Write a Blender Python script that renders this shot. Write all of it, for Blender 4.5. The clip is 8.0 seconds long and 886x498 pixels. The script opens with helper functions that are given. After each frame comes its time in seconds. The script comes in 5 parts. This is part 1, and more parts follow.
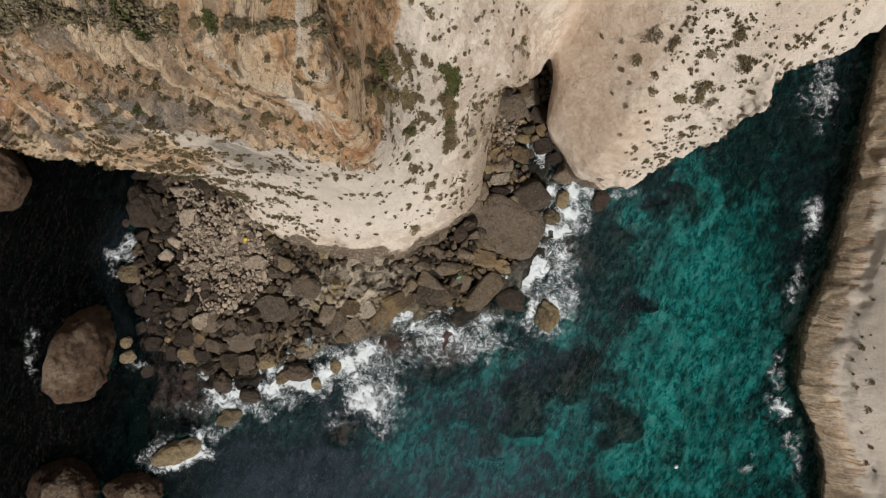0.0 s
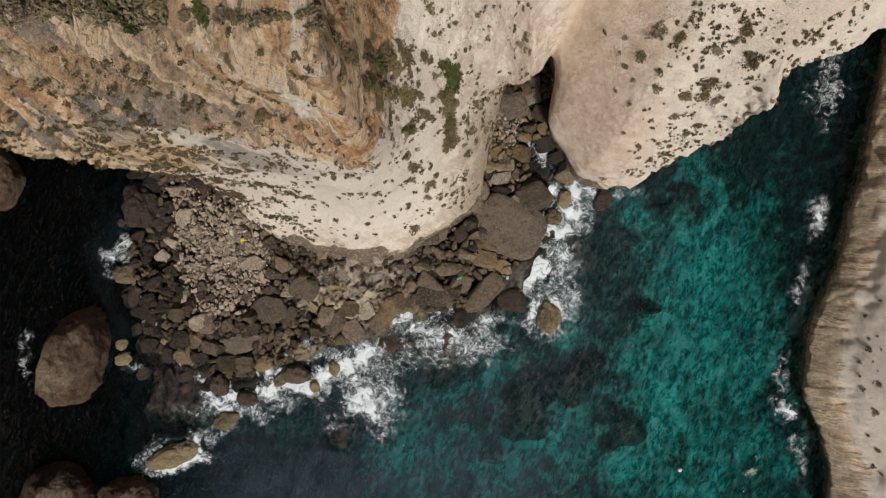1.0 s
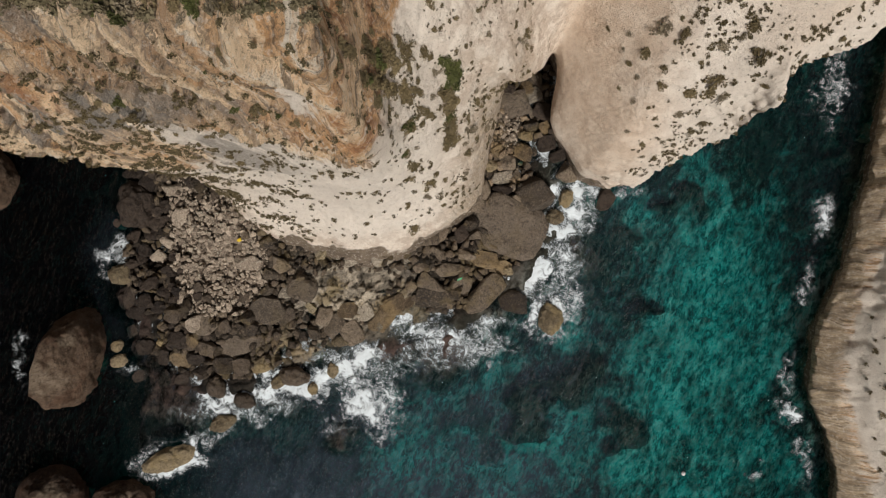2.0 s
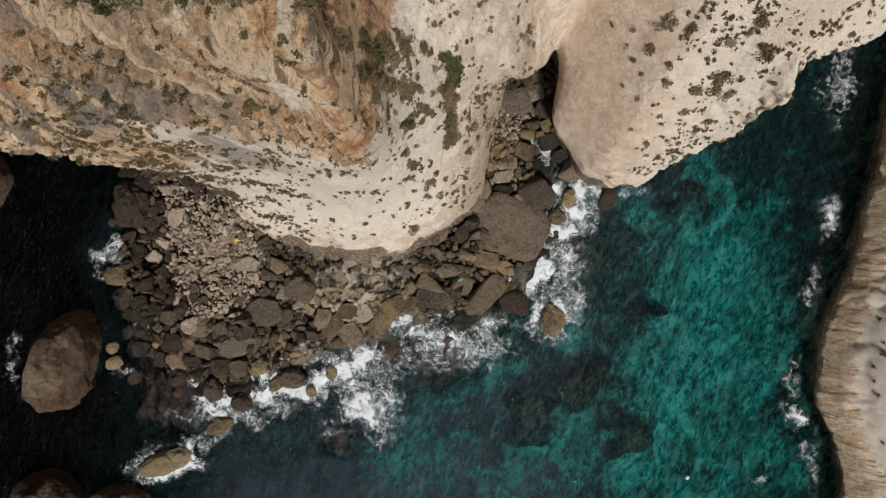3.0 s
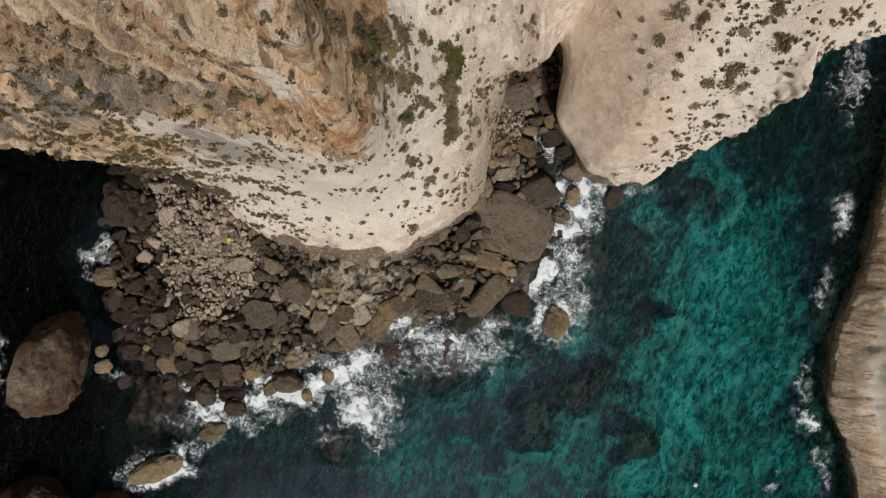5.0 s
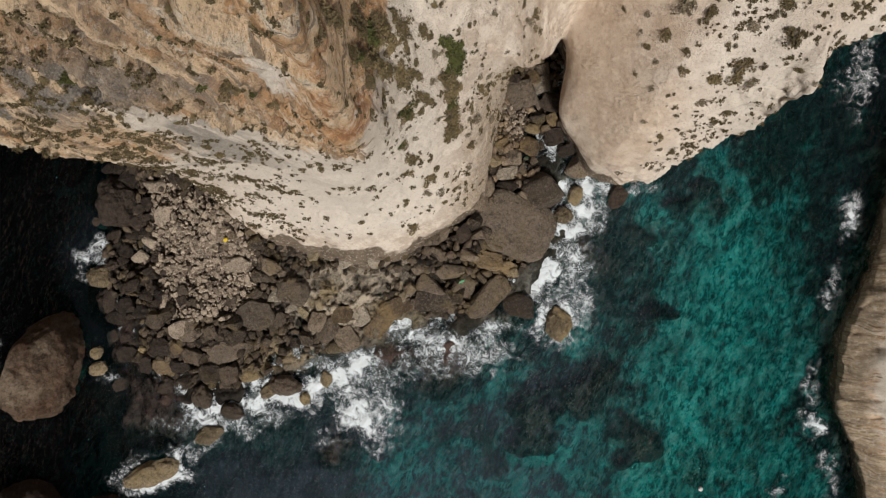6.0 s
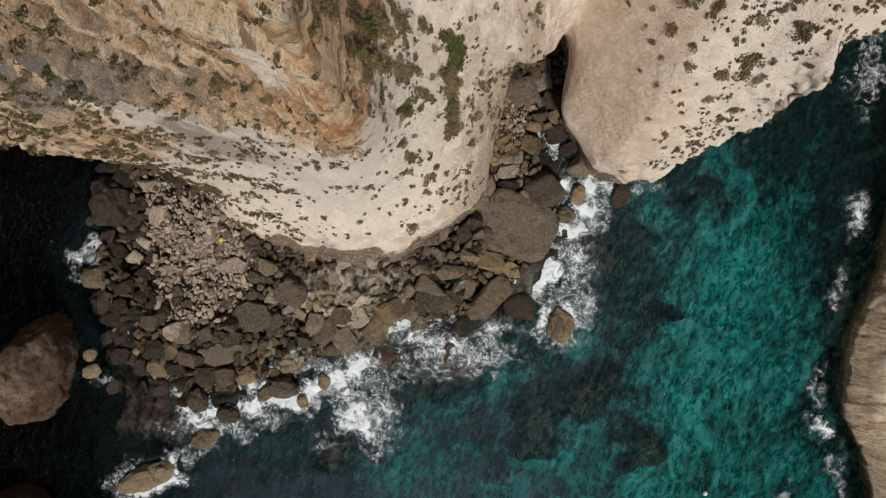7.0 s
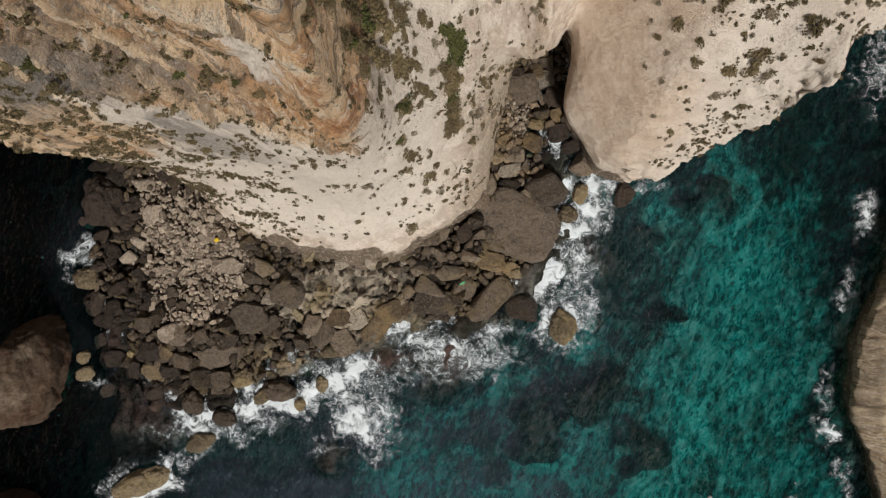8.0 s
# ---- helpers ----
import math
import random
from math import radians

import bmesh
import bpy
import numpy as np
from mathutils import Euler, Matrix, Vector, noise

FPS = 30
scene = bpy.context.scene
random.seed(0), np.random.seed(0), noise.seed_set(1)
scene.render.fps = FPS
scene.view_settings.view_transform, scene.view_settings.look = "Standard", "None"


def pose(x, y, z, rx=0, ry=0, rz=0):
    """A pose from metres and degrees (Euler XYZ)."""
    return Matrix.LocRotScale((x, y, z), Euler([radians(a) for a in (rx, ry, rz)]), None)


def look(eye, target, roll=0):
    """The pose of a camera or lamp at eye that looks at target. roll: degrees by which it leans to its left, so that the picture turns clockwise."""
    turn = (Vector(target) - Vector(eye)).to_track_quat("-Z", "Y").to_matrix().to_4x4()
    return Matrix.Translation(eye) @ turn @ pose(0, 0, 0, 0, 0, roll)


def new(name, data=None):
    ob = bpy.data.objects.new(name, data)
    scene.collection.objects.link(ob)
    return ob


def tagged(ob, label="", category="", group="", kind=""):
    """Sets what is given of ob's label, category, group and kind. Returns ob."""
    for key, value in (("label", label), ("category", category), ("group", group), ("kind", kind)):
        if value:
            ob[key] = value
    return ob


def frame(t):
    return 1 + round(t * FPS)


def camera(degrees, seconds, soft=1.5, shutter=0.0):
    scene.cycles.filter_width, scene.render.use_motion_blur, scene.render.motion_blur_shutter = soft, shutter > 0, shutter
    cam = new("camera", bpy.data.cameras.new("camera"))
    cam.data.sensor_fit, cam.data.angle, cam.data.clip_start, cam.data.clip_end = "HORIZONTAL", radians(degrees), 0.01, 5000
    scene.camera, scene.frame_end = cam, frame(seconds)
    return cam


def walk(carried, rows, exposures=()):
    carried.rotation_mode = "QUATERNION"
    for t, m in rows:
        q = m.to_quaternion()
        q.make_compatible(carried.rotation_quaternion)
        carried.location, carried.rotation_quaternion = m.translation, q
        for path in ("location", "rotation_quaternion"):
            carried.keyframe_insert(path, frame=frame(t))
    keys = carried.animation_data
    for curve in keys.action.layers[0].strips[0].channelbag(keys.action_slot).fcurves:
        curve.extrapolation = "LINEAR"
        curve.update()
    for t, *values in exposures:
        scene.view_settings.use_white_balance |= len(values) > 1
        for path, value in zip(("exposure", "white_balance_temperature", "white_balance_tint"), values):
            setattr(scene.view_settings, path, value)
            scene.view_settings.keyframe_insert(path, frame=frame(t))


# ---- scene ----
cam = camera(72.0, 8.0, soft=1.2)
METRES, EYE, TILT, LEAN, TURN = 11.0, 90.0, -90.0, 0.0, 0.0
ROWS = [
    (0.0, 0.0, 0.0, 0.0, 0.0, 0.0, -0.0),
    (0.5, -0.0026, 0.0586, 0.0041, -0.02, -0.02, 0.02),
    (1.0, -0.0054, 0.1175, 0.0077, -0.03, -0.03, 0.03),
    (1.5, -0.0076, 0.1746, 0.0115, -0.04, -0.04, 0.02),
    (3.0, -0.0049, 0.3535, 0.0108, 0.01, 0.01, 0.01),
    (3.5, -0.0056, 0.4152, 0.0117, -0.01, 0.0, 0.01),
    (4.0, -0.0055, 0.4766, 0.0117, -0.01, -0.01, 0.0),
    (4.5, -0.0052, 0.5381, 0.0124, 0.0, -0.02, 0.0),
    (6.0, -0.0087, 0.731, 0.0154, 0.04, -0.02, 0.01),
    (6.5, -0.0103, 0.7974, 0.0173, 0.03, -0.03, 0.02),
    (7.0, -0.0125, 0.8656, 0.0208, 0.01, -0.05, 0.02),
    (7.5, -0.0149, 0.933, 0.0249, -0.0, -0.08, 0.03),
    (8.0, -0.0164, 0.9986, 0.0294, -0.02, -0.1, 0.04),
]
walk(cam, [(t, pose(0, 0, EYE, TILT, LEAN, TURN) @ pose(METRES * x, METRES * y, METRES * z, 90 + pitch, roll, yaw)) for t, x, y, z, yaw, pitch, roll in ROWS])

# ---- world, sun ----
SUN_ELEV, SUN_AZ = 50.0, 168.0     # degrees; azimuth counted from +y towards +x
world = bpy.data.worlds.new("overcast_sky")
scene.world = world
world.use_nodes = True
wn = world.node_tree
sky = wn.nodes.new("ShaderNodeTexSky")
sky.sky_type = "NISHITA"
sky.sun_disc = False
sky.sun_elevation = radians(SUN_ELEV)
sky.sun_rotation = radians(SUN_AZ)
sky.air_density, sky.dust_density, sky.ozone_density = 1.0, 4.0, 0.6
veil = wn.nodes.new("ShaderNodeHueSaturation")       # thin cloud takes most of the blue out of the sky
veil.inputs["Saturation"].default_value = 0.5
wn.links.new(sky.outputs["Color"], veil.inputs["Color"])
wn.links.new(veil.outputs["Color"], wn.nodes["Background"].inputs["Color"])
wn.nodes["Background"].inputs["Strength"].default_value = 0.036
sun = new("sun", bpy.data.lights.new("sun", "SUN"))
sun.data.energy = 3.05
sun.data.angle = radians(5)
sun.data.color = (1.0, 0.955, 0.90)
sd = Vector((math.cos(radians(SUN_ELEV)) * math.sin(radians(SUN_AZ)), math.cos(radians(SUN_ELEV)) * math.cos(radians(SUN_AZ)), math.sin(radians(SUN_ELEV))))
sun.matrix_world = look(sd * 200, (0, 0, 0))
scene.view_settings.exposure = 0.0


# ---- noise in numbers ----
PERM = np.random.RandomState(7).permutation(512)
RAND = np.random.RandomState(11).uniform(-1, 1, 512)


def vnoise(p):
    """Smooth value noise, -1 to 1, for an array of points (..., 3)."""
    p = np.asarray(p, float)
    i = np.floor(p).astype(int)
    f = p - i
    f = f * f * f * (f * (f * 6 - 15) + 10)
    out = 0
    for dx in (0, 1):
        for dy in (0, 1):
            for dz in (0, 1):
                h = PERM[(i[..., 0] + dx) & 511]
                h = PERM[(h + i[..., 1] + dy) & 511]
                h = PERM[(h + i[..., 2] + dz) & 511]
                w = (f[..., 0] if dx else 1 - f[..., 0]) * (f[..., 1] if dy else 1 - f[..., 1]) * (f[..., 2] if dz else 1 - f[..., 2])
                out = out + RAND[h] * w
    return out


def fbm(p, octaves=4, gain=0.5):
    total, amp = 0, 1.0
    p = np.asarray(p, float)
    for k in range(octaves):
        total = total + amp * vnoise(p + 17.3 * k)
        p = p * 2.03
        amp *= gain
    return total


def ridged(p, octaves=4, gain=0.5):
    total, amp = 0, 1.0
    p = np.asarray(p, float)
    for k in range(octaves):
        total = total + amp * (1 - 2 * np.abs(vnoise(p + 31.7 * k)))
        p = p * 2.1
        amp *= gain
    return total


def blocks(p):
    """Broken rock: for each point its block's own number (-1 to 1) and how far it is from the crack round the block."""
    p = np.asarray(p, float)
    i = np.floor(p).astype(int)
    f1, f2, own = np.full(p.shape[:-1], 9.0), np.full(p.shape[:-1], 9.0), np.zeros(p.shape[:-1])
    for dx in (-1, 0, 1):
        for dy in (-1, 0, 1):
            for dz in (-1, 0, 1):
                c = i + np.array((dx, dy, dz))
                h = PERM[c[..., 0] & 511]
                h = PERM[(h + c[..., 1]) & 511]
                h = PERM[(h + c[..., 2]) & 511]
                q = c + 0.5 + 0.45 * np.stack([RAND[h], RAND[(h + 101) & 511], RAND[(h + 233) & 511]], -1)
                d = np.linalg.norm(q - p, axis=-1)
                near = d < f1
                f2 = np.where(near, f1, np.minimum(f2, d))
                own = np.where(near, RAND[(h + 317) & 511], own)
                f1 = np.where(near, d, f1)
    return own, f2 - f1


def smooth(a, b, x):
    t = np.clip((x - a) / (b - a), 0, 1)
    return t * t * (3 - 2 * t)


# ---- material helpers ----
class Nodes:
    def __init__(self, name):
        self.mat = bpy.data.materials.new(name)
        self.mat.use_nodes = True
        self.t = self.mat.node_tree
        self.t.nodes.clear()
        self.out = self.t.nodes.new("ShaderNodeOutputMaterial")

    def node(self, kind, **props):
        n = self.t.nodes.new(kind)
        for k, v in props.items():
            setattr(n, k, v)
        return n

    def put(self, socket, value):
        if isinstance(value, bpy.types.NodeSocket):
            self.t.links.new(value, socket)
        elif value is not None:
            socket.default_value = value

    def math(self, op, a, b=None, c=None, clamp=False):
        n = self.node("ShaderNodeMath", operation=op, use_clamp=clamp)
        for s, v in zip(n.inputs, (a, b, c)):
            self.put(s, v)
        return n.outputs[0]

    def mix(self, fac, a, b, blend="MIX"):
        n = self.node("ShaderNodeMix", data_type="RGBA", blend_type=blend)
        self.put(n.inputs[0], fac)
        self.put(n.inputs[6], (*a, 1) if isinstance(a, tuple) else a)
        self.put(n.inputs[7], (*b, 1) if isinstance(b, tuple) else b)
        return n.outputs[2]

    def step(self, value, lo, hi, to0=0.0, to1=1.0):
        n = self.node("ShaderNodeMapRange", interpolation_type="SMOOTHSTEP")
        self.put(n.inputs["Value"], value)
        for k, v in (("From Min", lo), ("From Max", hi), ("To Min", to0), ("To Max", to1)):
            n.inputs[k].default_value = v
        return n.outputs[0]

    def place(self, scale=(1, 1, 1), turn=(0, 0, 0)):
        """World position, turned and then scaled, so that the stretch follows the turned axes."""
        v = self.node("ShaderNodeNewGeometry").outputs["Position"]
        for key, value in (("Rotation", tuple(radians(a) for a in turn)), ("Scale", scale)):
            m = self.node("ShaderNodeMapping")
            m.inputs[key].default_value = value
            self.t.links.new(v, m.inputs["Vector"])
            v = m.outputs[0]
        return v

    def noise(self, where, scale, detail=5.0, rough=0.55, warp=0.0):
        n = self.node("ShaderNodeTexNoise")
        self.put(n.inputs["Vector"], where)
        n.inputs["Scale"].default_value = scale
        n.inputs["Detail"].default_value = detail
        n.inputs["Roughness"].default_value = rough
        n.inputs["Distortion"].default_value = warp
        return self.math("MULTIPLY_ADD", n.outputs["Fac"], 2.0, -0.5, clamp=True)

    def cells(self, where, scale, feature="F1", out="Distance"):
        n = self.node("ShaderNodeTexVoronoi", feature=feature)
        self.put(n.inputs["Vector"], where)
        n.inputs["Scale"].default_value = scale
        return n.outputs[out]

    def attr(self, name):
        n = self.node("ShaderNodeAttribute", attribute_name=name)
        return n.outputs["Fac"]

    def random(self):
        return self.node("ShaderNodeObjectInfo").outputs["Random"]

    def island(self):
        return self.node("ShaderNodeNewGeometry").outputs["Random Per Island"]

    def bump(self, height, strength, distance, after=None):
        n = self.node("ShaderNodeBump")
        self.put(n.inputs["Height"], height)
        self.put(n.inputs["Strength"], strength)
        n.inputs["Distance"].default_value = distance
        self.put(n.inputs["Normal"], after)
        return n.outputs[0]

    def surface(self, color, rough=0.9, normal=None, spec=0.3):
        p = self.node("ShaderNodeBsdfPrincipled")
        self.put(p.inputs["Base Color"], color if not isinstance(color, tuple) else (*color, 1))
        self.put(p.inputs["Roughness"], rough)
        self.put(p.inputs["Specular IOR Level"], spec)
        self.put(p.inputs["Normal"], normal)
        self.t.links.new(p.outputs[0], self.out.inputs["Surface"])
        return self.mat


def limestone():
    """Cream limestone: white lower face, ochre and grey beds on the upper face, fine pits and streaks."""
    n = Nodes("limestone_cliff")
    w = n.place()
    big = n.noise(w, 0.10, 4, 0.6)
    mid = n.noise(w, 0.5, 7, 0.66)
    fine = n.noise(w, 2.4, 7, 0.72)
    grit = n.noise(w, 7.0, 4, 0.7)
    beds = n.node("ShaderNodeCombineXYZ")
    n.put(beds.inputs[0], n.attr("bed"))
    n.put(beds.inputs[1], n.math("MULTIPLY", n.attr("along"), 0.08))
    at = beds.outputs[0]
    banded = n.noise(at, 0.42, 7, 0.68, 0.5)
    bands2 = n.noise(at, 1.25, 7, 0.72, 0.4)
    thin = n.noise(at, 3.6, 6, 0.72, 0.3)
    streak = n.noise(n.place((1.6, 1.6, 0.10)), 0.9, 6, 0.65)
    pale = n.mix(n.step(mid, 0.36, 0.66), (0.63, 0.515, 0.415), (0.82, 0.72, 0.61))
    pale = n.mix(n.step(streak, 0.55, 0.95, 0, 0.5), pale, (0.50, 0.37, 0.26))
    pale = n.mix(n.step(big, 0.50, 0.85, 0, 0.45), pale, (0.52, 0.41, 0.31))
    pale = n.mix(n.math("MULTIPLY", n.attr("bleached"), n.step(mid, 0.2, 0.7, 0.85, 0.45)), pale, (0.88, 0.80, 0.70))
    ochre = n.mix(n.step(banded, 0.34, 0.66), (0.81, 0.615, 0.41), (0.59, 0.345, 0.17))
    ochre = n.mix(n.step(bands2, 0.40, 0.24, 0, 0.9), ochre, (0.78, 0.68, 0.55))
    ochre = n.mix(n.step(bands2, 0.59, 0.70, 0, 0.65), ochre, (0.22, 0.165, 0.12))
    ochre = n.mix(n.step(thin, 0.58, 0.68, 0, 0.75), ochre, (0.13, 0.095, 0.068))
    ochre = n.mix(n.step(mid, 0.64, 0.85, 0, 0.4), ochre, (0.21, 0.165, 0.125))
    red = n.attr("ochre")
    edge = n.math("ADD", red, n.math("MULTIPLY", n.math("SUBTRACT", bands2, 0.5), 0.8))
    base = n.mix(n.step(edge, 0.36, 0.58), pale, ochre)
    grey = n.math("MULTIPLY", n.attr("greyed"), n.step(banded, 0.36, 0.56))
    base = n.mix(n.math("MULTIPLY", grey, 0.8), base, n.mix(n.step(fine, 0.3, 0.7), (0.11, 0.098, 0.087), (0.36, 0.32, 0.275)))
    rusty = n.math("MULTIPLY", n.attr("rust"), n.step(bands2, 0.3, 0.62))
    base = n.mix(n.step(rusty, 0.15, 0.9, 0, 0.85), base, n.mix(n.step(thin, 0.35, 0.65), (0.66, 0.38, 0.185), (0.40, 0.18, 0.08)))
    base = n.mix(n.math("MULTIPLY", n.attr("rosy"), n.step(fine, 0.1, 0.8, 0.7, 0.35)), base, (0.72, 0.53, 0.375))
    tan = n.math("MULTIPLY", n.attr("tawny"), n.step(mid, 0.1, 0.6, 0.65, 1.0))
    base = n.mix(tan, base, n.mix(n.step(thin, 0.3, 0.7), (0.46, 0.36, 0.24), (0.22, 0.165, 0.11)))
    # damp rock, plus shade painted below the overhang and on the west wall
    base = n.mix(n.step(n.attr("damp_and_shade"), 0.1, 0.5, 0, 0.92), base, n.mix(mid, (0.06, 0.045, 0.032), (0.20, 0.145, 0.095)))
    stained = n.math("MULTIPLY", n.step(fine, 0.58, 0.78), n.math("MULTIPLY_ADD", n.step(edge, 0.3, 0.7), 0.55, 0.13))
    base = n.mix(stained, base, (0.18, 0.14, 0.10))
    base = n.mix(n.step(fine, 0.44, 0.27, 0, 0.4), base, (0.80, 0.72, 0.62))
    base = n.mix(n.step(grit, 0.62, 0.85, 0, 0.5), base, (0.22, 0.175, 0.13))
    nrm = n.bump(mid, 0.35, 0.4)
    nrm = n.bump(bands2, n.math("MULTIPLY_ADD", red, 0.5, 0.1), 0.4, nrm)
    nrm = n.bump(thin, n.math("MULTIPLY_ADD", red, 0.5, 0.1), 0.16, nrm)
    nrm = n.bump(fine, 0.7, 0.14, nrm)
    nrm = n.bump(grit, 0.9, 0.09, nrm)
    return n.surface(base, n.step(fine, 0.2, 0.8, 0.8, 0.97), nrm, 0.2)


def boulder_stone(name, dark, light, algae=(0.2, 0.15, 0.07), algae_on=0.0, by_island=False):
    n = Nodes(name)
    w = n.place()
    r = n.island() if by_island else n.random()
    mid = n.noise(w, 0.6, 7, 0.68)
    fine = n.noise(w, 2.7, 8, 0.72)
    grit = n.noise(w, 6.5, 5, 0.75)
    base = n.mix(n.math("ADD", n.math("MULTIPLY", r, 0.85), n.math("MULTIPLY_ADD", mid, 0.8, -0.35), clamp=True), dark, light)
    base = n.mix(n.step(mid, 0.5, 0.85, 0, 0.7), base, tuple(0.55 * c for c in dark))
    base = n.mix(n.step(fine, 0.56, 0.85, 0, 0.5), base, tuple(min(0.8, 1.4 * c) for c in light))
    base = n.mix(n.step(fine, 0.44, 0.2, 0, 0.6), base, tuple(0.5 * c for c in dark))
    base = n.mix(n.step(grit, 0.56, 0.75, 0, 0.45), base, tuple(0.5 * c for c in dark))
    base = n.mix(n.step(grit, 0.42, 0.25, 0, 0.35), base, tuple(min(0.8, 1.3 * c) for c in light))
    base = n.mix(n.step(n.noise(w, 0.33, 4), 0.5, 0.75, 0, algae_on), base, algae)
    # sunlit face painted paler tan; only the sea stacks carry it
    base = n.mix(n.math("MULTIPLY", n.attr("lit_face"), n.step(fine, 0.15, 0.65, 0.15, 0.85)), base, (0.32, 0.25, 0.178))
    vein = n.noise(n.place((1, 1, 0.6), (25, 10, 35)), 0.8, 3, 0.5, 0.4)
    crack = n.step(n.math("ABSOLUTE", n.math("SUBTRACT", vein, 0.5)), 0.03, 0.0)
    base = n.mix(n.math("MULTIPLY", crack, 0.6), base, tuple(0.35 * c for c in dark))
    nrm = n.bump(grit, 0.7, 0.08, n.bump(fine, 0.8, 0.2, n.bump(mid, 0.7, 0.6)))
    return n.surface(base, n.step(mid, 0.2, 0.8, 0.55, 0.9), nrm, 0.35)


def foliage(name, dark, light):
    n = Nodes(name)
    f = n.math("ADD", n.math("MULTIPLY", n.island(), 0.6), n.math("MULTIPLY", n.random(), 0.5), clamp=True)
    return n.surface(n.mix(f, dark, light), 0.8, None, 0.2)


def wood():
    n = Nodes("grey_twig_bark")
    return n.surface(n.mix(n.noise(n.place(), 9.0), (0.10, 0.08, 0.06), (0.22, 0.18, 0.14)), 0.9)


def painted(name, color):
    n = Nodes(name)
    return n.surface(n.mix(n.noise(n.place(), 6.0), tuple(0.85 * c for c in color), color), 0.5)


def sea_water():
    """Clear water: what lies below shows through, tinted by the depth; ripple light and dark are painted in; foam
    floats on it.
    """
    n = Nodes("sea_water")
    w = n.place()
    swell = n.noise(n.place((1.0, 0.45, 1), (0, 0, 24)), 0.5, 5, 0.6, 0.5)
    chop = n.noise(n.place((1.0, 0.5, 1), (0, 0, 20)), 2.2, 5, 0.65)
    ripple = n.noise(n.place((1.0, 0.5, 1), (0, 0, 24)), 0.7, 5, 0.64, 1.2)
    fine = n.noise(n.place((1.0, 0.45, 1), (0, 0, 20)), 2.4, 4, 0.64, 1.0)
    # ripple light and dark, painted in through tint, body colour and glints
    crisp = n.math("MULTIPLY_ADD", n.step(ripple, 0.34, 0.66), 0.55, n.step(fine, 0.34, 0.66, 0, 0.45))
    depth = n.math("MULTIPLY", n.attr("tint_depth"), n.math("MULTIPLY", n.step(swell, 0.2, 0.8, 1.35, 0.7), n.step(crisp, 0.1, 0.9, 1.6, 0.35)))
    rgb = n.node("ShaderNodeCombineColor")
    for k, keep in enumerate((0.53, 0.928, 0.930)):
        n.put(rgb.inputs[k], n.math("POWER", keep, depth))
    # bright sky and dark facets of the waves, painted as colour
    painted_glint = n.math("MULTIPLY", n.step(crisp, 0.62, 0.95), n.step(fine, 0.5, 0.75))
    painted_trough = n.step(crisp, 0.45, 0.08, 0, 0.6)
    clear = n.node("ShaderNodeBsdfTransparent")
    n.put(clear.inputs["Color"], n.mix(painted_trough, rgb.outputs[0], (0.0, 0.02, 0.03)))
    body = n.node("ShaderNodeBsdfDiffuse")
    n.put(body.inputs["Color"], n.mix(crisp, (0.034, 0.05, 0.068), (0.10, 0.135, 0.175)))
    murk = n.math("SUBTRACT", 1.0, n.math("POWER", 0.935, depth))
    m1 = n.node("ShaderNodeMixShader")
    n.put(m1.inputs[0], n.math("MULTIPLY", n.math("ADD", murk, n.math("MULTIPLY", painted_glint, 0.35)), n.attr("murk_to_dark"), clamp=True))
    n.t.links.new(clear.outputs[0], m1.inputs[1])
    n.t.links.new(body.outputs[0], m1.inputs[2])
    nrm = n.bump(chop, 1.0, 0.5, n.bump(swell, 0.8, 1.2))
    shine = n.node("ShaderNodeBsdfGlossy")
    shine.inputs["Roughness"].default_value = 0.06
    n.put(shine.inputs["Normal"], nrm)
    fres = n.node("ShaderNodeFresnel")
    fres.inputs["IOR"].default_value = 1.3
    n.put(fres.inputs["Normal"], nrm)
    m2 = n.node("ShaderNodeMixShader")
    n.put(m2.inputs[0], n.math("MULTIPLY", fres.outputs[0], 0.6))
    n.t.links.new(m1.outputs[0], m2.inputs[1])
    n.t.links.new(shine.outputs[0], m2.inputs[2])
    # lace of foam
    wv = n.node("ShaderNodeVectorMath", operation="ADD")
    jit = n.node("ShaderNodeTexNoise")
    jit.inputs["Scale"].default_value = 0.8
    n.put(jit.inputs["Vector"], w)
    n.put(wv.inputs[0], w)
    js = n.node("ShaderNodeVectorMath", operation="SCALE")
    n.t.links.new(jit.outputs["Color"], js.inputs[0])
    js.inputs["Scale"].default_value = 2.2
    n.put(wv.inputs[1], js.outputs[0])
    lace = n.cells(wv.outputs[0], 0.85, "DISTANCE_TO_EDGE")
    lace2 = n.cells(wv.outputs[0], 2.2, "DISTANCE_TO_EDGE")
    cloud = n.noise(w, 0.6, 5, 0.62, 1.2)
    torn = n.noise(w, 0.9, 4, 0.6, 0.8)
    string = n.noise(wv.outputs[0], 0.75, 2, 0.5, 1.6)
    wisp = n.noise(wv.outputs[0], 1.8, 2, 0.5, 1.2)
    thread = n.math("MAXIMUM", n.math("MULTIPLY", n.step(lace, 0.08, 0.0), n.step(torn, 0.35, 0.6)), n.math("MULTIPLY", n.step(lace2, 0.12, 0.0), n.step(torn, 0.45, 0.7, 0, 0.7)))
    thread = n.math("MAXIMUM", thread, n.step(n.math("ABSOLUTE", n.math("SUBTRACT", string, 0.5)), 0.05, 0.0))
    thread = n.math("MAXIMUM", thread, n.step(n.math("ABSOLUTE", n.math("SUBTRACT", wisp, 0.5)), 0.06, 0.0, 0, 0.6))
